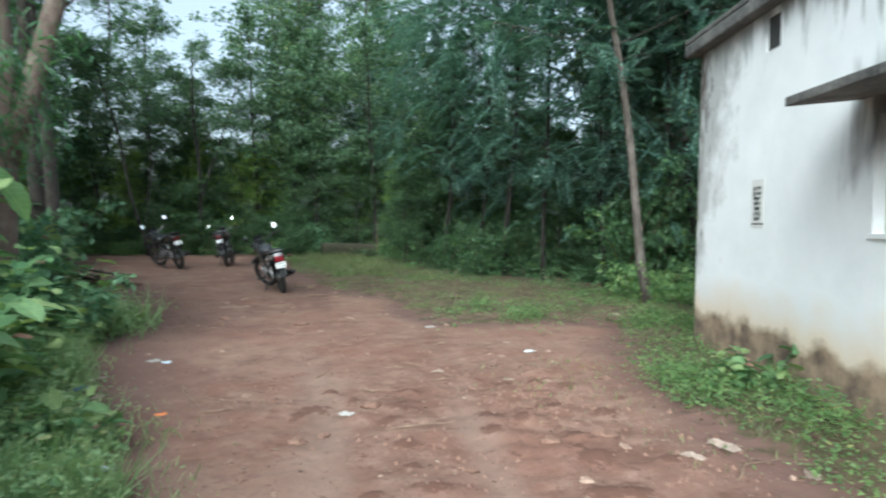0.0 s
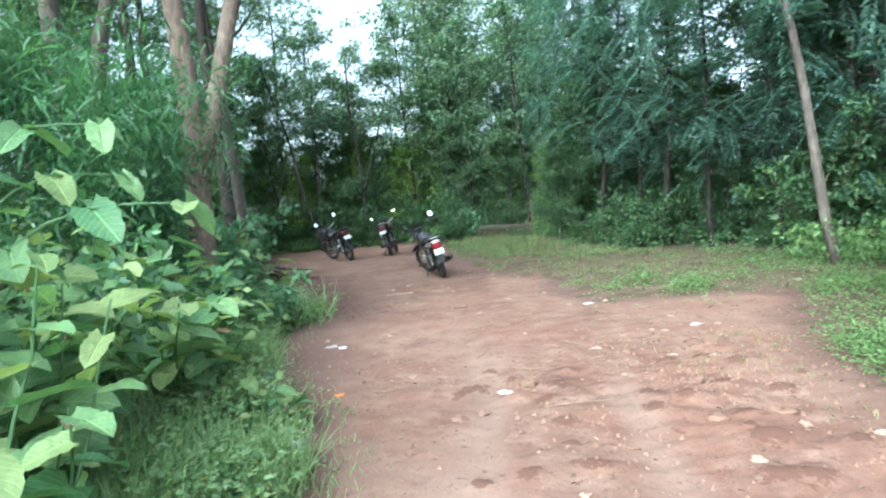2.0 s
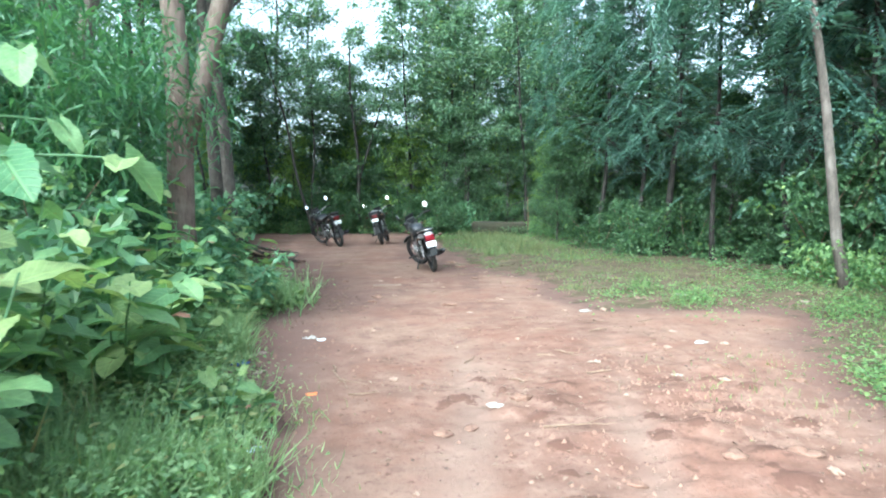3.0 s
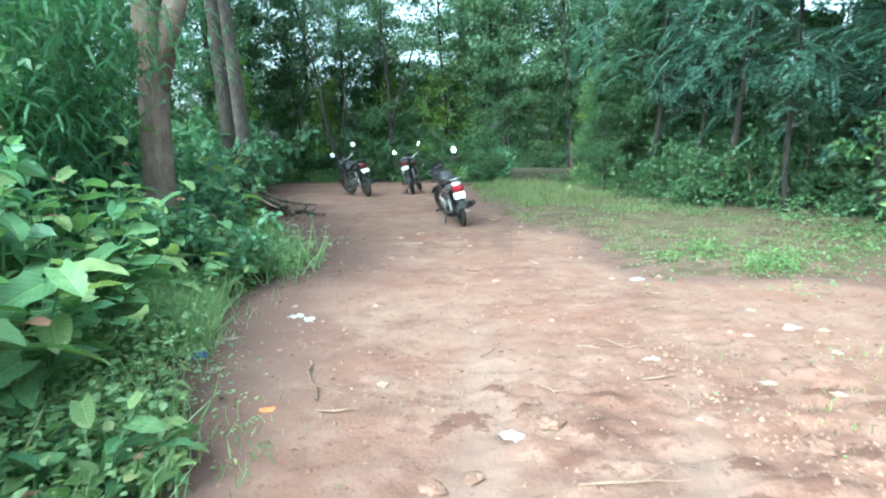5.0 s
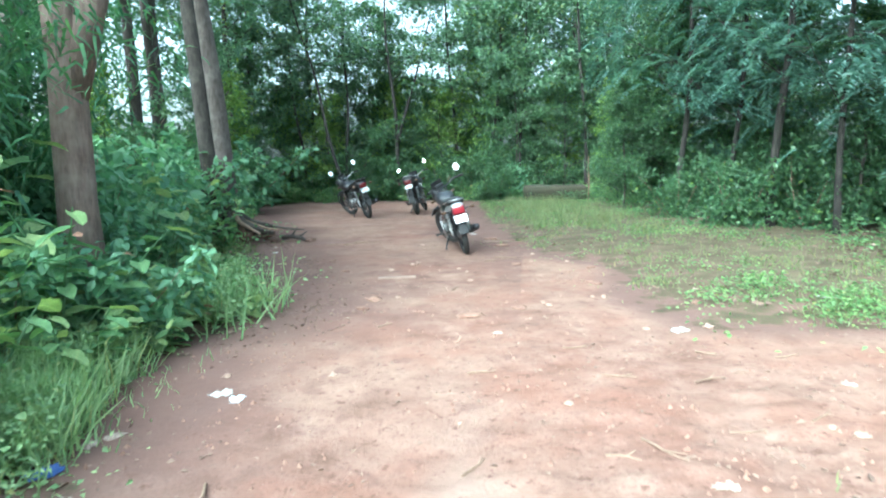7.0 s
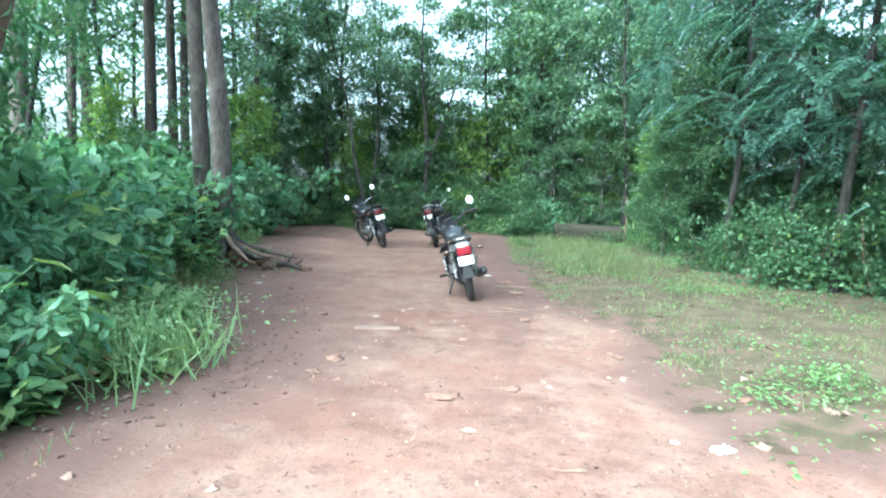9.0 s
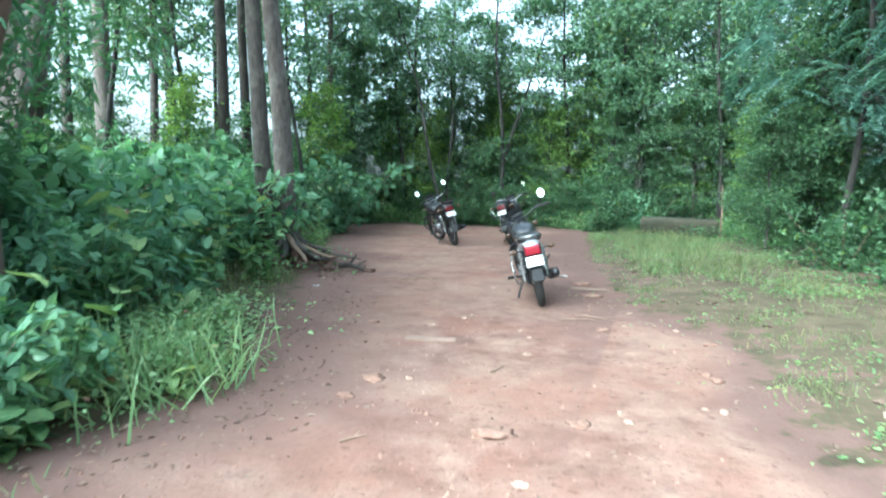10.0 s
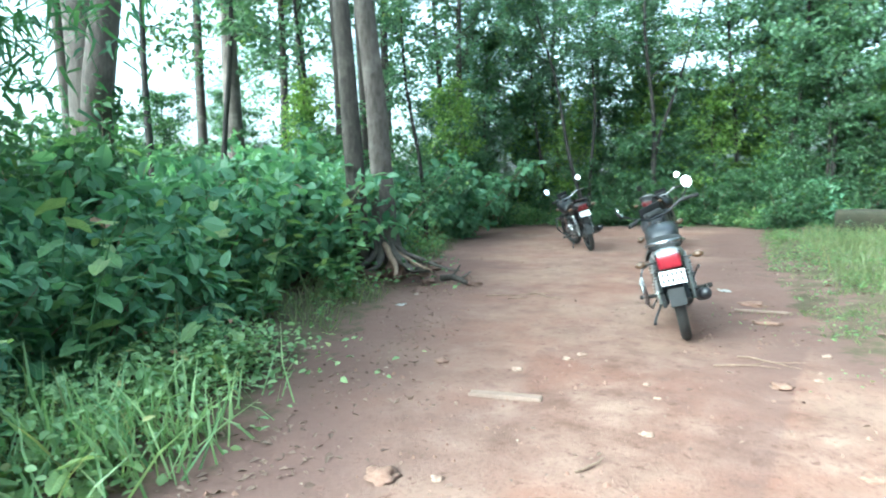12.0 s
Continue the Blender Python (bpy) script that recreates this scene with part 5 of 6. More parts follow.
LUSH = "lush plant with large oval light-green leaves beside the track"
for k, (x, y, tall, wide, stems, each, size) in enumerate((
        (-0.95, 1.75, 1.25, 0.35, 8, 11, 0.19), (-1.35, 2.40, 1.10, 0.4, 9, 11, 0.20), (-1.62, 3.10, 1.10, 0.45, 10, 11, 0.21), (-1.6, 1.9, 1.75, 0.4, 6, 11, 0.18),
        (-1.45, 3.9, 1.05, 0.45, 10, 11, 0.22), (-1.9, 3.9, 1.30, 0.5, 10, 11, 0.21), (-1.95, 4.9, 1.05, 0.55, 10, 11, 0.20), (-2.6, 5.6, 1.2, 0.55, 9, 11, 0.17),
        (-2.35, 6.4, 1.25, 0.55, 10, 11, 0.19), (-3.2, 6.9, 1.5, 0.55, 9, 11, 0.18), (-0.95, 1.05, 1.2, 0.3, 6, 10, 0.16), (-2.9, 8.3, 1.15, 0.6, 10, 10, 0.16),
        (-3.6, 9.4, 1.25, 0.6, 9, 10, 0.16), (-3.1, 4.9, 1.5, 0.5, 8, 10, 0.17), (-4.3, 10.6, 1.5, 0.7, 9, 11, 0.16), (-3.9, 11.6, 0.9, 0.6, 9, 10, 0.14),
        (-2.3, 3.0, 1.5, 0.5, 8, 11, 0.18), (-0.95, 3.55, 0.5, 0.45, 9, 8, 0.13), (-4.6, 12.3, 1.5, 0.6, 8, 10, 0.16),
        (-3.6, 10.2, 1.0, 0.6, 9, 10, 0.15), (-4.9, 9.3, 1.9, 0.7, 9, 11, 0.17), (-2.2, 7.35, 0.75, 0.5, 10, 9, 0.16), (-2.0, 6.2, 0.65, 0.5, 9, 9, 0.16), (-1.95, 6.95, 0.5, 0.5, 9, 8, 0.14), (-2.15, 5.4, 0.8, 0.5, 9, 9, 0.18), (-1.95, 4.6, 1.15, 0.5, 10, 11, 0.22), (-1.60, 4.45, 0.6, 0.4, 8, 8, 0.17), (-2.75, 9.0, 0.6, 0.5, 9, 8, 0.12))):
    broad_plant(LUSH, 60 + k, x, y, tall, wide, stems, each, size)
broad_plant("low light-green weed beside the track", 91, -1.85, 7.75, 0.36, 0.55, 10, 7, 0.12, 0.9)
broad_plant("low light-green weed beside the track", 94, -1.22, 4.40, 0.26, 0.4, 11, 8, 0.085, 0.8)
broad_plant("low light-green weed beside the track", 93, -0.82, 3.75, 0.30, 0.45, 10, 7, 0.10, 0.8)
broad_plant("low light-green weed beside the track", 92, -2.5, 8.6, 0.40, 0.5, 9, 7, 0.12, 0.7)
broad_plant("pale green weed with round leaves at the house's foot", 90, 3.72, 4.35, 0.50, 0.55, 13, 9, 0.10, 0.3)


def arching(label, seed, x, y, lines, size):
    """Long arching stems with large drooping leaves in pairs."""
    rng = np.random.default_rng(seed)
    p = tagged(new("arching_plant"), label, "plant")
    p.location = (x, y, ground_z(x, y))
    for end, top in lines:
        pts = []
        for s in np.linspace(0, 1, 12):
            pts.append(np.array([end[0] * s ** 1.6, end[1] * s ** 1.6, top * math.sin(min(1.0, s * 1.12) * math.pi / 2) - 0.12 * max(0.0, s - 0.8)]))
        stem = part("stem", tube(bmesh.new(), pts, [0.012 - 0.0008 * j for j in range(12)], 6, caps=False), LEAF_SHRUB, p)
        for j in (5, 7, 9, 11):
            for s in (-1, 1):
                d = Vector(pts[j] - pts[j - 1]).normalized()
                out = Vector((-d.y, d.x, 0)).normalized() * s
                way = (0.75 * out + 0.45 * d + Vector((rng.normal(0, 0.2), rng.normal(0, 0.2), -0.45 + rng.normal(0, 0.2)))).normalized()
                up = Vector((rng.normal(0.15, 0.25), rng.normal(-0.45, 0.25), 0.9)).normalized()
                side = up.cross(way).normalized()
                up = way.cross(side)
                k = size * rng.uniform(0.75, 1.15) * (0.75 if j == 11 else 1)
                lf = new("leaf", LEAVES[2] if rng.random() < 0.35 else LEAVES[int(rng.integers(0, 2))])
                lf.parent = stem
                lf.matrix_basis = Matrix.Translation(Vector(pts[j])) @ Matrix((way, side, up)).transposed().to_4x4() @ Matrix.Diagonal((k, k * rng.uniform(0.75, 0.95), k, 1))


arching("tall plant arching over with drooping pale green leaves", 140, -1.75, 2.15, (((0.98, 0.05), 1.66), ((1.22, 0.12), 1.37), ((0.8, 0.45), 1.52)), 0.22)


# ---- bamboo thicket behind the plants
def bamboo(seed, x, y, tall, canes):
    rng = np.random.default_rng(seed)
    b = tagged(new("bamboo_clump"), "arching bamboo clump with narrow light-green leaves", "bamboo")
    b.location = (x, y, ground_z(x, y))
    bits = []
    for k in range(canes):
        az = rng.uniform(0, 6.28)
        h = tall * rng.uniform(0.65, 1.1)
        reach = rng.uniform(0.5, 1.4)
        pts = [np.array([math.cos(az) * (0.1 + reach * s ** 1.8), math.sin(az) * (0.1 + reach * s ** 1.8), -0.05 + h * (s - 0.25 * s ** 3)]) for s in np.linspace(0, 1, 9)]
        part("cane", tube(bmesh.new(), pts, [0.013 - 0.0012 * j for j in range(9)], 6, caps=False), LEAF_HERB, b)
        for j in range(2, 9):
            m = 46
            c = pts[j] + rng.normal(0, 0.20, (m, 3))
            along = unit(rng.normal(0, 1, (m, 3)) * np.array([1, 1, 0.35]) - np.array([0, 0, 0.55]))
            bits.append(leaves(c, along, unit(np.array([0, 0, 1.0]) + rng.normal(0, 0.4, (m, 3))), rng.uniform(0.10, 0.22, m), rng.uniform(0.017, 0.030, m), BLADE))
    v, f = joined(bits)
    mesh_from("foliage", v, f, LEAF_BAMBOO, b)


for k, (x, y, tall, canes) in enumerate(((-3.3, 6.1, 4.3, 20), (-3.9, 7.6, 4.6, 20), (-4.6, 5.6, 5.2, 20))):
    bamboo(120 + k, x, y, tall, canes)


# ---- grass and weeds
def spread(seed, count, test, x0, x1, y0, y1):
    """Random places in a box that pass a test (a chance from 0 to 1), in soft patches."""
    rng = np.random.default_rng(seed)
    x, y = rng.uniform(x0, x1, count * 4), rng.uniform(y0, y1, count * 4)
    ok = rng.random(len(x)) < test(x, y) * np.clip(0.40 + 2.0 * lumps(x, y, 2.6, seed), 0.03, 1)
    open_patch = np.clip(0.50 + 2.2 * lumps(x, y, 4.6, 77), 0.06, 1)
    ok &= rng.random(len(x)) < np.where((x > 0.3) & (x < 4.6) & (y > 6.8) & (y < 16), open_patch, 1.0)
    lx, ly = (x - 4.3) * 0.98 - (y - 5.98) * 0.198, (x - 4.3) * 0.198 + (y - 5.98) * 0.98
    ok &= ~((lx > -0.02) & (ly < 0.02))
    x, y = x[ok][:count], y[ok][:count]
    return rng, np.stack([x, y, height(x, y) - 0.005], -1)


def grass_patch(seed, count, test, area, tall, label, material=GRASS, wide=0.007):
    rng, base = spread(seed, count, test, *area)
    n = len(base)
    along = unit(np.stack([rng.normal(0, 0.42, n), rng.normal(0, 0.42, n), np.ones(n)], -1))
    up = unit(np.stack([rng.normal(0, 1, n), rng.normal(0, 1, n), np.full(n, 0.2)], -1))
    v, f = leaves(base, along, up, tall * rng.uniform(0.4, 1.2, n), wide * rng.uniform(0.7, 1.5, n), BLADE)
    tagged(mesh_from("grass", v, f, material), label, "grass", kind="stuff")


def weed_patch(seed, count, test, area, tall, size, label, material=LEAF_HERB, shape=KITE):
    rng, base = spread(seed, count, test, *area)
    n = len(base)
    base = base + np.stack([rng.normal(0, 0.03, n), rng.normal(0, 0.03, n), tall * rng.random(n) ** 1.3 + 0.01], -1)
    along = unit(np.stack([rng.normal(0, 1, n), rng.normal(0, 1, n), rng.normal(0.05, 0.3, n)], -1))
    up = unit(np.array([0, 0, 1.0]) + rng.normal(0, 0.4, (n, 3)))
    ln = size * rng.uniform(0.5, 1.3, n)
    v, f = leaves(base, along, up, ln, ln * rng.uniform(0.5, 0.8, n), shape)
    tagged(mesh_from("weeds", v, f, material), label, "weeds", kind="stuff")


def edge_of(poly, inner, outer):
    return lambda x, y: np.clip((inner - signed(poly, x, y)) / 0.35, 0, 1) * np.clip((signed(poly, x, y) + outer) / 0.4, 0, 1)


left = (-8, -0.2, 0.3, 20)
right = (-0.8, 8, 1.0, 24)
grass_patch(201, 17000, edge_of(EARTH, 0.05, 1.3), left, 0.22, "green grass along the track's edge", wide=0.008)
grass_patch(202, 3200, edge_of(EARTH, -0.3, 1.2), left, 0.50, "tall arching grass blades", GRASS, 0.013)
weed_patch(203, 12000, edge_of(EARTH, 0.0, 1.4), left, 0.22, 0.060, "small-leaved green weeds along the track")
grass_patch(204, 34000, edge_of(EARTH, 0.12, 3.2), right, 0.085, "short green grass at the clearing's edge", wide=0.006)
grass_patch(209, 3600, edge_of(EARTH, -0.45, 2.6), (-0.2, 2.8, 13, 21.5), 0.27, "taller yellow-green grass near the low block", GRASS, 0.010)
weed_patch(210, 15000, lambda x, y: np.clip((0.25 - signed(EARTH, x, y)) / 0.4, 0, 1), (2.6, 5.2, 1.5, 9.0), 0.15, 0.036, "low green weeds along the house's foot")
grass_patch(211, 900, lambda x, y: np.exp(-(((x + 2.15) / 0.45) ** 2 + ((y - 8.0) / 0.55) ** 2)), (-3.2, -1.4, 7.0, 9.4), 0.45, "tuft of tall yellow-green grass beside the track", LEAF_HERB_LIT, 0.012)
weed_patch(212, 17000, edge_of(EARTH, 0.14, 1.0), (-3.2, -0.4, 1.5, 9.5), 0.30, 0.050, "bright green leafy weeds at the foot of the plants", LEAF_HERB_LIT, OVAL)
grass_patch(213, 17000, edge_of(EARTH, 0.20, 1.1), (-2.1, -0.2, 0.8, 6.5), 0.34, "arching grass at the plants' foot", LEAF_HERB_LIT, 0.008)
weed_patch(215, 22000, edge_of(EARTH, 0.20, 0.95), (-1.9, -0.2, 1.0, 5.8), 0.28, 0.034, "fine green weeds in front of the large-leaved plants", LEAF_HERB_LIT)
grass_patch(216, 1500, edge_of(EARTH, 0.55, 0.1), (-2.2, -0.1, 1.0, 7.0), 0.10, "stray grass blades on the bare margin", LEAF_HERB_LIT, 0.006)
weed_patch(217, 1500, edge_of(EARTH, 0.5, 0.1), (-2.2, -0.1, 1.0, 7.5), 0.06, 0.032, "stray small weeds on the bare margin", LEAF_HERB_LIT)
weed_patch(218, 1600, lambda x, y: np.exp(-(((x - 1.3) / 1.3) ** 2 + ((y - 21.0) / 0.45) ** 2)), (-0.5, 3.2, 20.2, 21.9), 0.34, 0.07, "weeds grown up against the low block", LEAF_UNDER)
weed_patch(219, 4200, lambda x, y: np.exp(-(((x - 2.9) / 0.7) ** 2 + ((y - 8.0) / 0.8) ** 2)), (1.6, 4.4, 6.8, 10.0), 0.15, 0.042, "lush low weeds on the open ground")
weed_patch(220, 3200, lambda x, y: np.exp(-(((x + 2.35) / 0.6) ** 2 + ((y - 8.3) / 0.9) ** 2)), (-3.6, -1.5, 6.8, 10.4), 0.26, 0.050, "bright leafy weeds below the shrubs", LEAF_HERB_LIT, OVAL)
weed_patch(214, 700, lambda x, y: np.exp(-(((x + 4.2) / 0.6) ** 2 + ((y - 13.0) / 0.5) ** 2)), (-5.5, -3, 11.8, 14.4), 0.35, 0.07, "green sprigs among bared roots", LEAF_SHRUB)
weed_patch(205, 34000, edge_of(EARTH, 0.12, 3.6), right, 0.10, 0.038, "low green weeds under the trees' edge")
weed_patch(206, 17000, edge_of(CLEAR, 0.6, 1.2), (-0.5, 8, 6, 24), 0.36, 0.055, "knee-high green weeds", LEAF_SHRUB)


def tufts(x, y):
    k = np.zeros_like(x)
    for a, b, r in ((1.75, 3.8, 0.18), (2.15, 4.75, 0.35), (2.5, 4.2, 0.3), (-0.52, 4.1, 0.30), (-0.75, 4.75, 0.2), (2.6, 3.2, 0.35), (2.9, 5.3, 0.4), (1.9, 9.6, 0.5), (1.2, 10.9, 0.4), (0.6, 12.6, 0.5), (-0.45, 2.9, 0.25)):
        k = np.maximum(k, np.exp(-((x - a) ** 2 + (y - b) ** 2) / r ** 2))
    return k * 0.8


grass_patch(207, 5200, tufts, (-1.2, 4, 2, 14), 0.06, "sparse grass tufts in the trodden earth", wide=0.006)
weed_patch(208, 4500, tufts, (-1.2, 4, 2, 14), 0.04, 0.024, "sparse small weeds in the trodden earth")


# ---- litter, stones and twigs on the earth
def lying(ob, x, y, turn, lift=0.0):
    ob.matrix_world = pose(x, y, ground_z(x, y) + lift, 0, 0, turn)
    return ob


def scrap(label, seed, x, y, size, material, long=1.5):
    """A crumpled scrap of paper or plastic."""
    rng = np.random.default_rng(seed)
    bm = bmesh.new()
    n = 7
    grid = [[bm.verts.new((size * long * (i / (n - 1) - 0.5) + rng.normal(0, size * 0.04), size * (j / (n - 1) - 0.5) + rng.normal(0, size * 0.04),
                           0.012 + abs(rng.normal(0, size * 0.10)))) for j in range(n)] for i in range(n)]
    for i in range(n - 1):
        for j in range(n - 1):
            if (i in (0, n - 2) and j in (0, n - 2)) or (i == n - 2 and rng.random() < 0.4):
                continue
            bm.faces.new((grid[i][j], grid[i + 1][j], grid[i + 1][j + 1], grid[i][j + 1]))
    bmesh.ops.delete(bm, geom=[v for v in bm.verts if not v.link_faces], context="VERTS")
    bmesh.ops.solidify(bm, geom=bm.faces[:], thickness=0.002)
    low = min(v.co.z for v in bm.verts)
    for v in bm.verts:
        v.co.z -= low
    ob = part("litter_scrap", bm, material)
    return lying(tagged(ob, label, "litter"), x, y, rng.uniform(0, 360), -0.002)


MUDDY = "muddied pale scrap of paper on the earth"
WHITE = "crumpled white paper scrap lying on the earth"
for k, (x, y, s, mt, lb) in enumerate((
        (0.61, 4.31, 0.10, PAPER, WHITE), (1.77, 7.60, 0.12, PAPER, WHITE), (1.42, 5.36, 0.08, DULLPAPER, MUDDY), (2.56, 6.16, 0.09, PAPER, WHITE),
        (-0.93, 6.10, 0.09, PALEBLUE, "pale blue plastic wrapper on the earth"), (-1.06, 6.16, 0.10, PAPER, WHITE), (3.15, 8.49, 0.11, PAPER, WHITE), (4.5, 8.1, 0.10, DULLPAPER, MUDDY),
        (-1.36, 5.21, 0.12, BLUEPLASTIC, "crumpled dark blue plastic bag"), (-1.37, 5.5, 0.09, DULLPAPER, MUDDY), (-1.13, 5.0, 0.09, DULLPAPER, MUDDY),
        (-0.60, 4.48, 0.06, ORANGEFOIL, "torn orange sweet wrapper"), (-1.31, 5.6, 0.08, DULLPAPER, MUDDY), (2.51, 6.10, 0.08, PALEBLUE, "pale blue plastic wrapper on the earth"),
        (2.42, 6.55, 0.06, DULLPAPER, MUDDY), (1.98, 5.08, 0.07, DULLPAPER, MUDDY), (-3.1, 11.7, 0.10, PAPER, WHITE), (-3.35, 12.3, 0.08, DULLPAPER, MUDDY), (0.44, 7.48, 0.06, DULLPAPER, MUDDY),
        (-0.33, 13.94, 0.14, PAPER, WHITE), (2.73, 3.32, 0.15, DULLPAPER, MUDDY), (2.45, 3.2, 0.10, DULLPAPER, MUDDY), (2.95, 2.9, 0.09, DULLPAPER, MUDDY), (0.9, 16.5, 0.10, DULLPAPER, MUDDY),
        (-0.65, 3.55, 0.08, PALEBLUE, "pale blue plastic wrapper on the earth"), (-0.8, 4.0, 0.07, DULLPAPER, MUDDY))):
    scrap(lb, 300 + k, x, y, s * 0.85, mt)


def lump(name, label, category, seed, x, y, size, material, flat=0.5):
    rng = np.random.default_rng(seed)
    r = (size * rng.uniform(0.8, 1.3), size * rng.uniform(0.6, 1.0), size * flat)
    ob = part(name, ball(bmesh.new(), (0, 0, r[2] * 0.35), r, 3, 0.9, seed * 1.37), material, smooth=True)
    return lying(tagged(ob, label, category), x, y, rng.uniform(0, 360))


for k, (x, y, s) in enumerate(((-0.78, 8.56, 0.075), (0.20, 7.95, 0.085), (0.60, 8.24, 0.06), (1.41, 10.46, 0.05), (1.37, 9.39, 0.05), (2.11, 8.49, 0.05),
                               (0.77, 4.41, 0.07), (2.1, 3.6, 0.08), (1.9, 4.35, 0.07), (1.75, 3.55, 0.06), (-1.53, 10.12, 0.05), (0.52, 10.64, 0.06), (0.95, 9.57, 0.05),
                               (1.31, 9.53, 0.05), (-0.79, 8.2, 0.05), (0.30, 3.9, 0.05), (1.2, 3.3, 0.06), (2.35, 5.25, 0.06), (2.75, 4.9, 0.05), (0.04, 13.2, 0.09), (0.25, 12.4, 0.08), (0.45, 4.0, 0.05))):
    lump("clod", "small clod of red-brown earth", "clod", 400 + k, x, y, s, CLOD, 0.28)
for k, (x, y, s) in enumerate(((-4.20, 13.0, 0.22), (-3.92, 13.3, 0.17), (-3.65, 13.0, 0.13), (-4.4, 12.75, 0.18), (-3.4, 13.5, 0.09), (-4.1, 13.7, 0.13), (-3.1, 13.2, 0.08))):
    lump("clod", "large clod of earth beside bared roots", "clod", 450 + k, x, y, s, DAMP, 0.55)
rs = np.random.default_rng(9)
for k in range(46):
    x, y = rs.uniform(-1.6, 3.2), rs.uniform(2.6, 13)
    if float(signed(EARTH, x, y)) > 0.1:
        lump("stone", "small pale stone in the earth", "stone", 500 + k, x, y, rs.uniform(0.015, 0.035), STONE, 0.5)


def twig(seed, x, y, length, turn, thick=0.007, label="dry brown twig on the earth"):
    rng = np.random.default_rng(seed)
    pts = bent(rng, (0, 0, thick), (1, 0, 0), length, 7, 0.22)
    for p in pts:
        p[2] = thick + 0.010 * abs(math.sin(p[0] * 9))
    bm = tube(bmesh.new(), pts, [thick * (1 - 0.09 * j) for j in range(8)], 6)
    tube(bm, [pts[4], pts[4] + np.array([0.3 * length, 0.18 * length, 0.01])], [thick * 0.6, thick * 0.25], 5)
    return lying(tagged(part("twig", bm, TWIGWOOD), label, "twig"), x, y, turn)


for k, (x, y, ln, turn) in enumerate(((-0.62, 5.2, 0.75, -65), (-0.36, 4.5, 0.22, -10), (0.85, 3.9, 0.45, 5), (1.18, 5.77, 0.28, -60), (1.6, 6.5, 0.2, 30), (3.3, 6.55, 0.24, 8),
                                      (2.9, 6.8, 0.2, 12), (0.3, 6.6, 0.2, 20), (-0.1, 9.0, 0.2, 40), (2.5, 2.9, 0.5, 35), (1.45, 4.6, 0.25, 80), (0.2, 11.2, 0.5, -15), (0.1, 10.9, 0.4, 20),
                                      (-0.5, 7.6, 0.15, 60), (1.3, 5.0, 0.22, 30), (1.6, 5.9, 0.18, -35), (1.0, 5.6, 0.16, 10), (0.75, 4.9, 0.2, -25), (2.0, 6.0, 0.2, 15), (1.1, 6.6, 0.22, -8), (0.4, 5.4, 0.18, 45), (1.75, 7.1, 0.15, -50), (0.9, 7.1, 0.18, -20), (2.2, 7.0, 0.2, 0), (-2.6, 12.6, 0.8, 10), (-2.2, 12.9, 0.6, -20), (-2.27, 12.52, 0.25, 5), (-4.3, 12.9, 0.9, -15), (-4.1, 13.3, 1.0, -35), (-3.9, 12.8, 0.7, 20), (-4.4, 13.0, 0.8, 50), (-3.7, 13.2, 0.6, -60), (-4.2, 12.6, 0.7, 8), (-3.6, 12.9, 0.5, 35))):
    twig(600 + k, x, y, ln, turn)
bm = box(bmesh.new(), (-0.21, -0.038, 0), (0.21, 0.038, 0.022), 0.008)
bmesh.ops.subdivide_edges(bm, edges=bm.edges[:], cuts=2)
for v in bm.verts:
    v.co += 0.006 * noise.noise_vector(v.co * 9)
lying(tagged(part("wood_strip", bm, PLANKWOOD), "pale split strip of wood on the earth", "wood strip"), -0.80, 9.7, 15)
bm = box(bmesh.new(), (-0.22, -0.02, 0), (0.22, 0.02, 0.02), 0.006)
lying(tagged(part("wood_strip", bm, PLANKWOOD), "pale split strip of wood on the earth", "wood strip"), 0.15, 12.9, 6)


# fallen leaves and crumbs of earth, past counting
def flakes(name, label, seed, count, size, material, test, area, lift):
    rng, base = spread(seed, count, test, *area)
    n = len(base)
    base = base + np.array([0, 0, lift])
    along = unit(np.stack([rng.normal(0, 1, n), rng.normal(0, 1, n), rng.normal(0, 0.12, n)], -1))
    up = unit(np.array([0, 0, 1.0]) + rng.normal(0, 0.25, (n, 3)))
    ln = size * rng.uniform(0.4, 1.3, n)
    v, f = leaves(base, along, up, ln, ln * rng.uniform(0.35, 0.7, n), KITE)
    tagged(mesh_from(name, v, f, material), label, "leaf litter", kind="stuff")


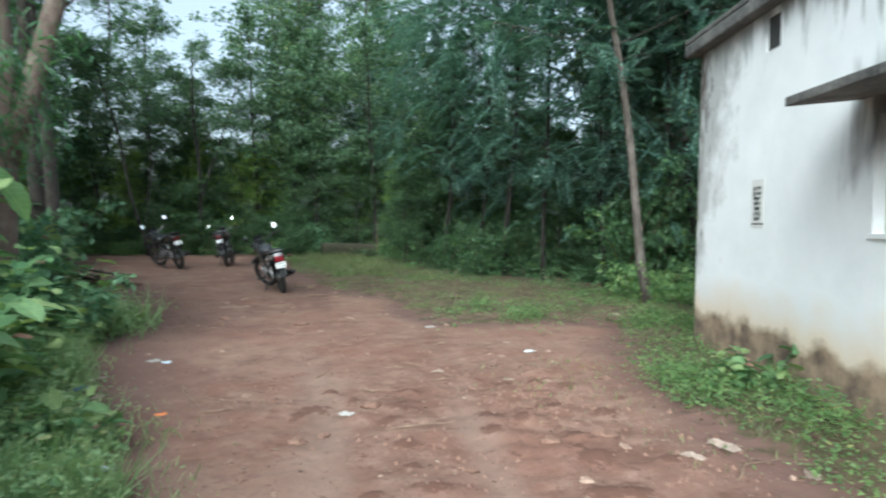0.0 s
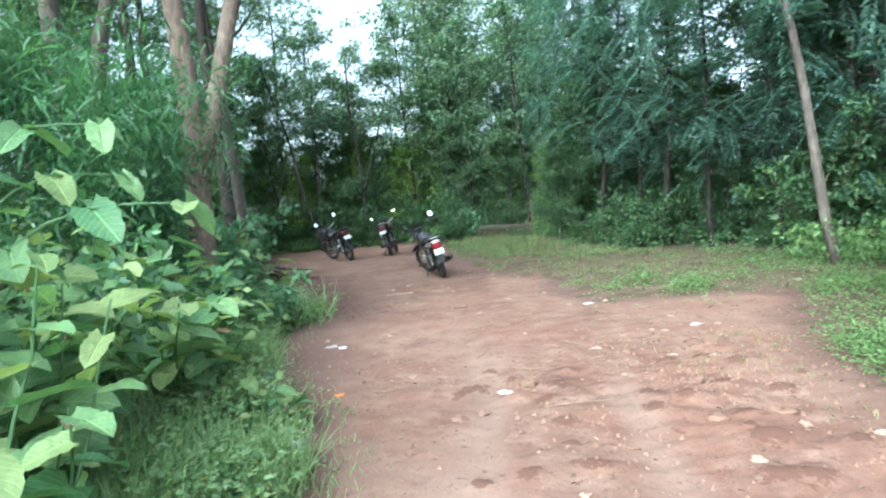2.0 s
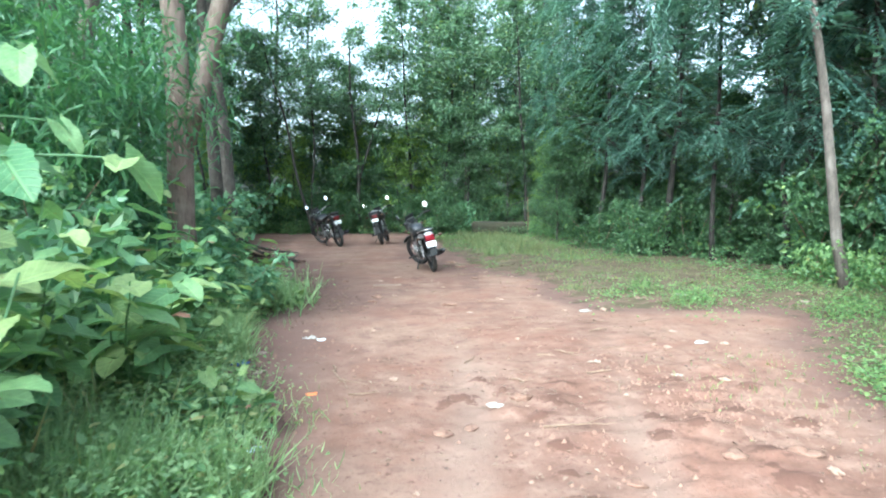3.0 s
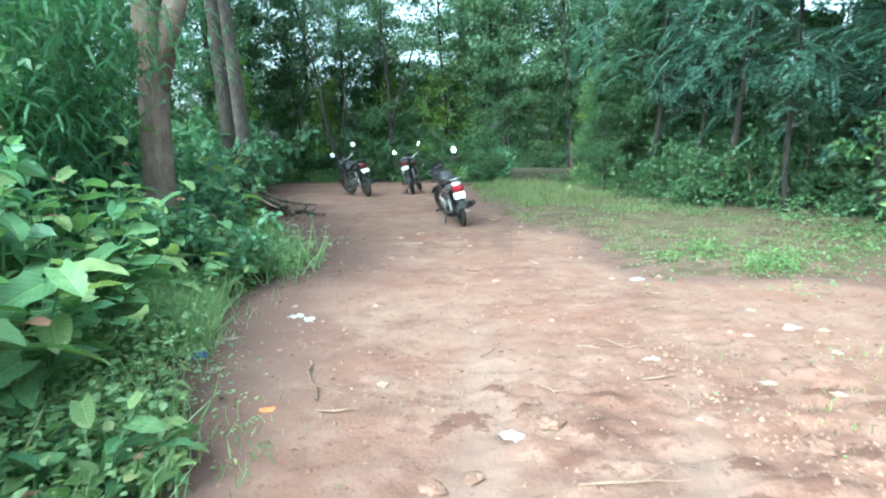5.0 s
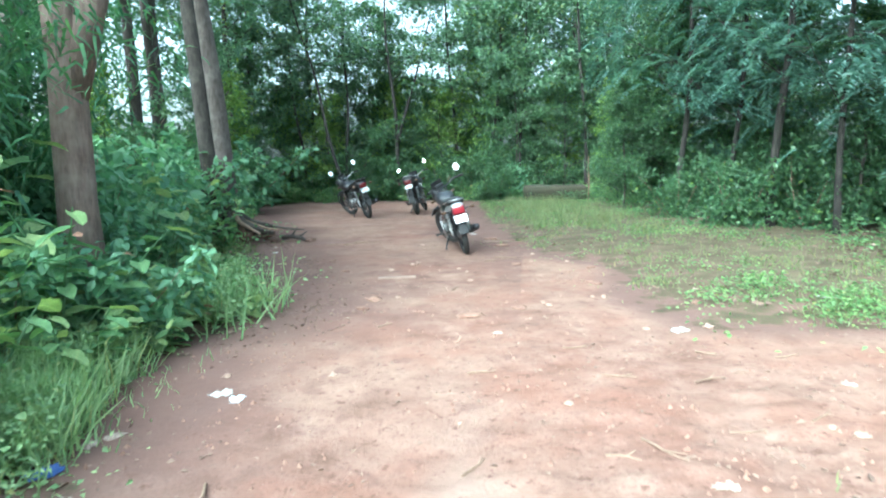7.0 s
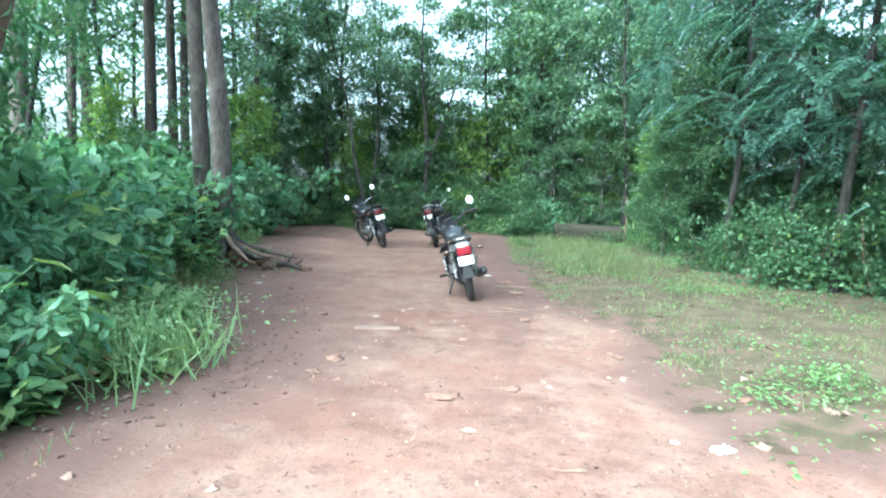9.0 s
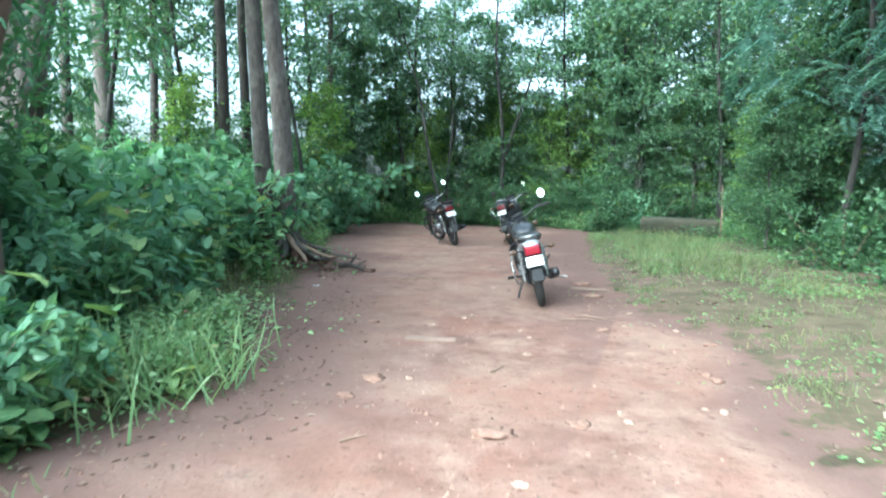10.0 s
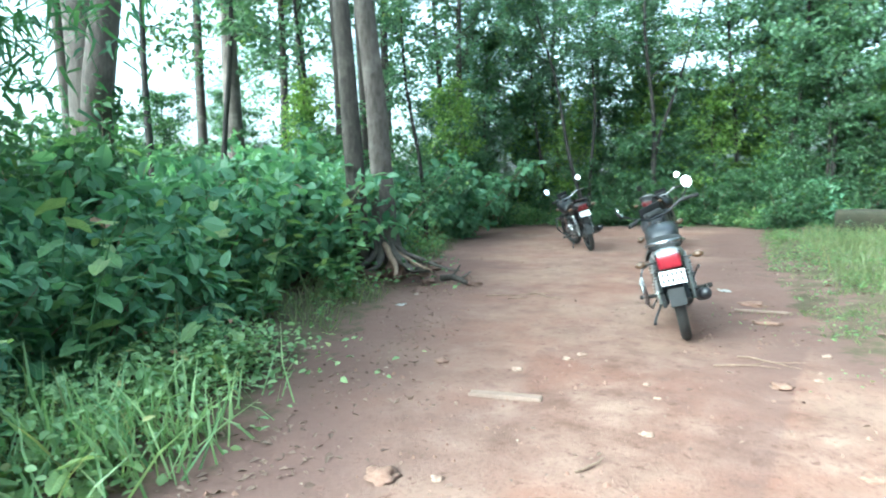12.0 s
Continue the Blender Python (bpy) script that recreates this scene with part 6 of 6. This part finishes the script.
flakes("leaf_litter", "scattered dry brown leaves on the red earth", 701, 2400, 0.038, DRYLEAF, lambda x, y: np.clip((signed(EARTH, x, y) + 0.3) / 0.3, 0, 1) * np.where(signed(EARTH, x, y) < 0.8, 1.0, 0.28), (-5, 4.5, 1.5, 18), 0.012)
flakes("leaf_litter", "bits of dry leaf and bark trodden into the earth", 704, 2600, 0.036, DRYLEAF, lambda x, y: np.clip(signed(EARTH, x, y) / 0.3, 0, 1) * np.clip(np.exp(-(((x - 1.5) / 1.3) ** 2 + ((y - 5.6) / 2.2) ** 2)) + 0.12, 0, 1), (-2, 4.2, 2.2, 13), 0.010)
flakes("leaf_litter", "dry brown leaves on the woodland floor", 702, 9000, 0.085, DRYLEAF, lambda x, y: np.clip(-signed(EARTH, x, y) / 0.5, 0, 1), (-9, 8, 1, 24), 0.014)


flakes("leaf_litter", "dead leaves and scraps along the track's shaded margin", 705, 1900, 0.044, DRYLEAF, lambda x, y: np.clip(signed(EARTH, x, y) / 0.2, 0, 1) * np.clip((1.1 - signed(EARTH, x, y)) / 0.5, 0, 1), (-4.2, -0.3, 6.5, 13.5), 0.012)


def crumbs():
    """Small lumps of earth and gravel: squat pyramids, half sunk."""
    rng, base = spread(703, 5200, lambda x, y: np.clip(signed(EARTH, x, y) / 0.2, 0, 1) * np.clip(0.22 + 0.8 * dug_over(x, y), 0, 1), -2.5, 3.5, 1.8, 12)
    n = len(base)
    s = 0.005 + 0.017 * rng.random(n) ** 2.2
    az = rng.uniform(0, 6.28, n)
    pts = np.zeros((n, 5, 3))
    for k in range(4):
        r = s * rng.uniform(0.7, 1.3, n)
        pts[:, k] = base + np.stack([np.cos(az + k * 1.571) * r, np.sin(az + k * 1.571) * r, np.zeros(n)], -1)
    pts[:, 4] = base + np.stack([np.zeros(n), np.zeros(n), s * rng.uniform(0.6, 1.1, n) + 0.005], -1)
    f = np.array([(0, 1, 4), (1, 2, 4), (2, 3, 4), (3, 0, 4)])[None] + (np.arange(n) * 5)[:, None, None]
    tagged(mesh_from("gravel", pts.reshape(-1, 3), f.reshape(-1, 3), CLOD), "loose crumbs of red earth and grit", "gravel", kind="stuff")


crumbs()
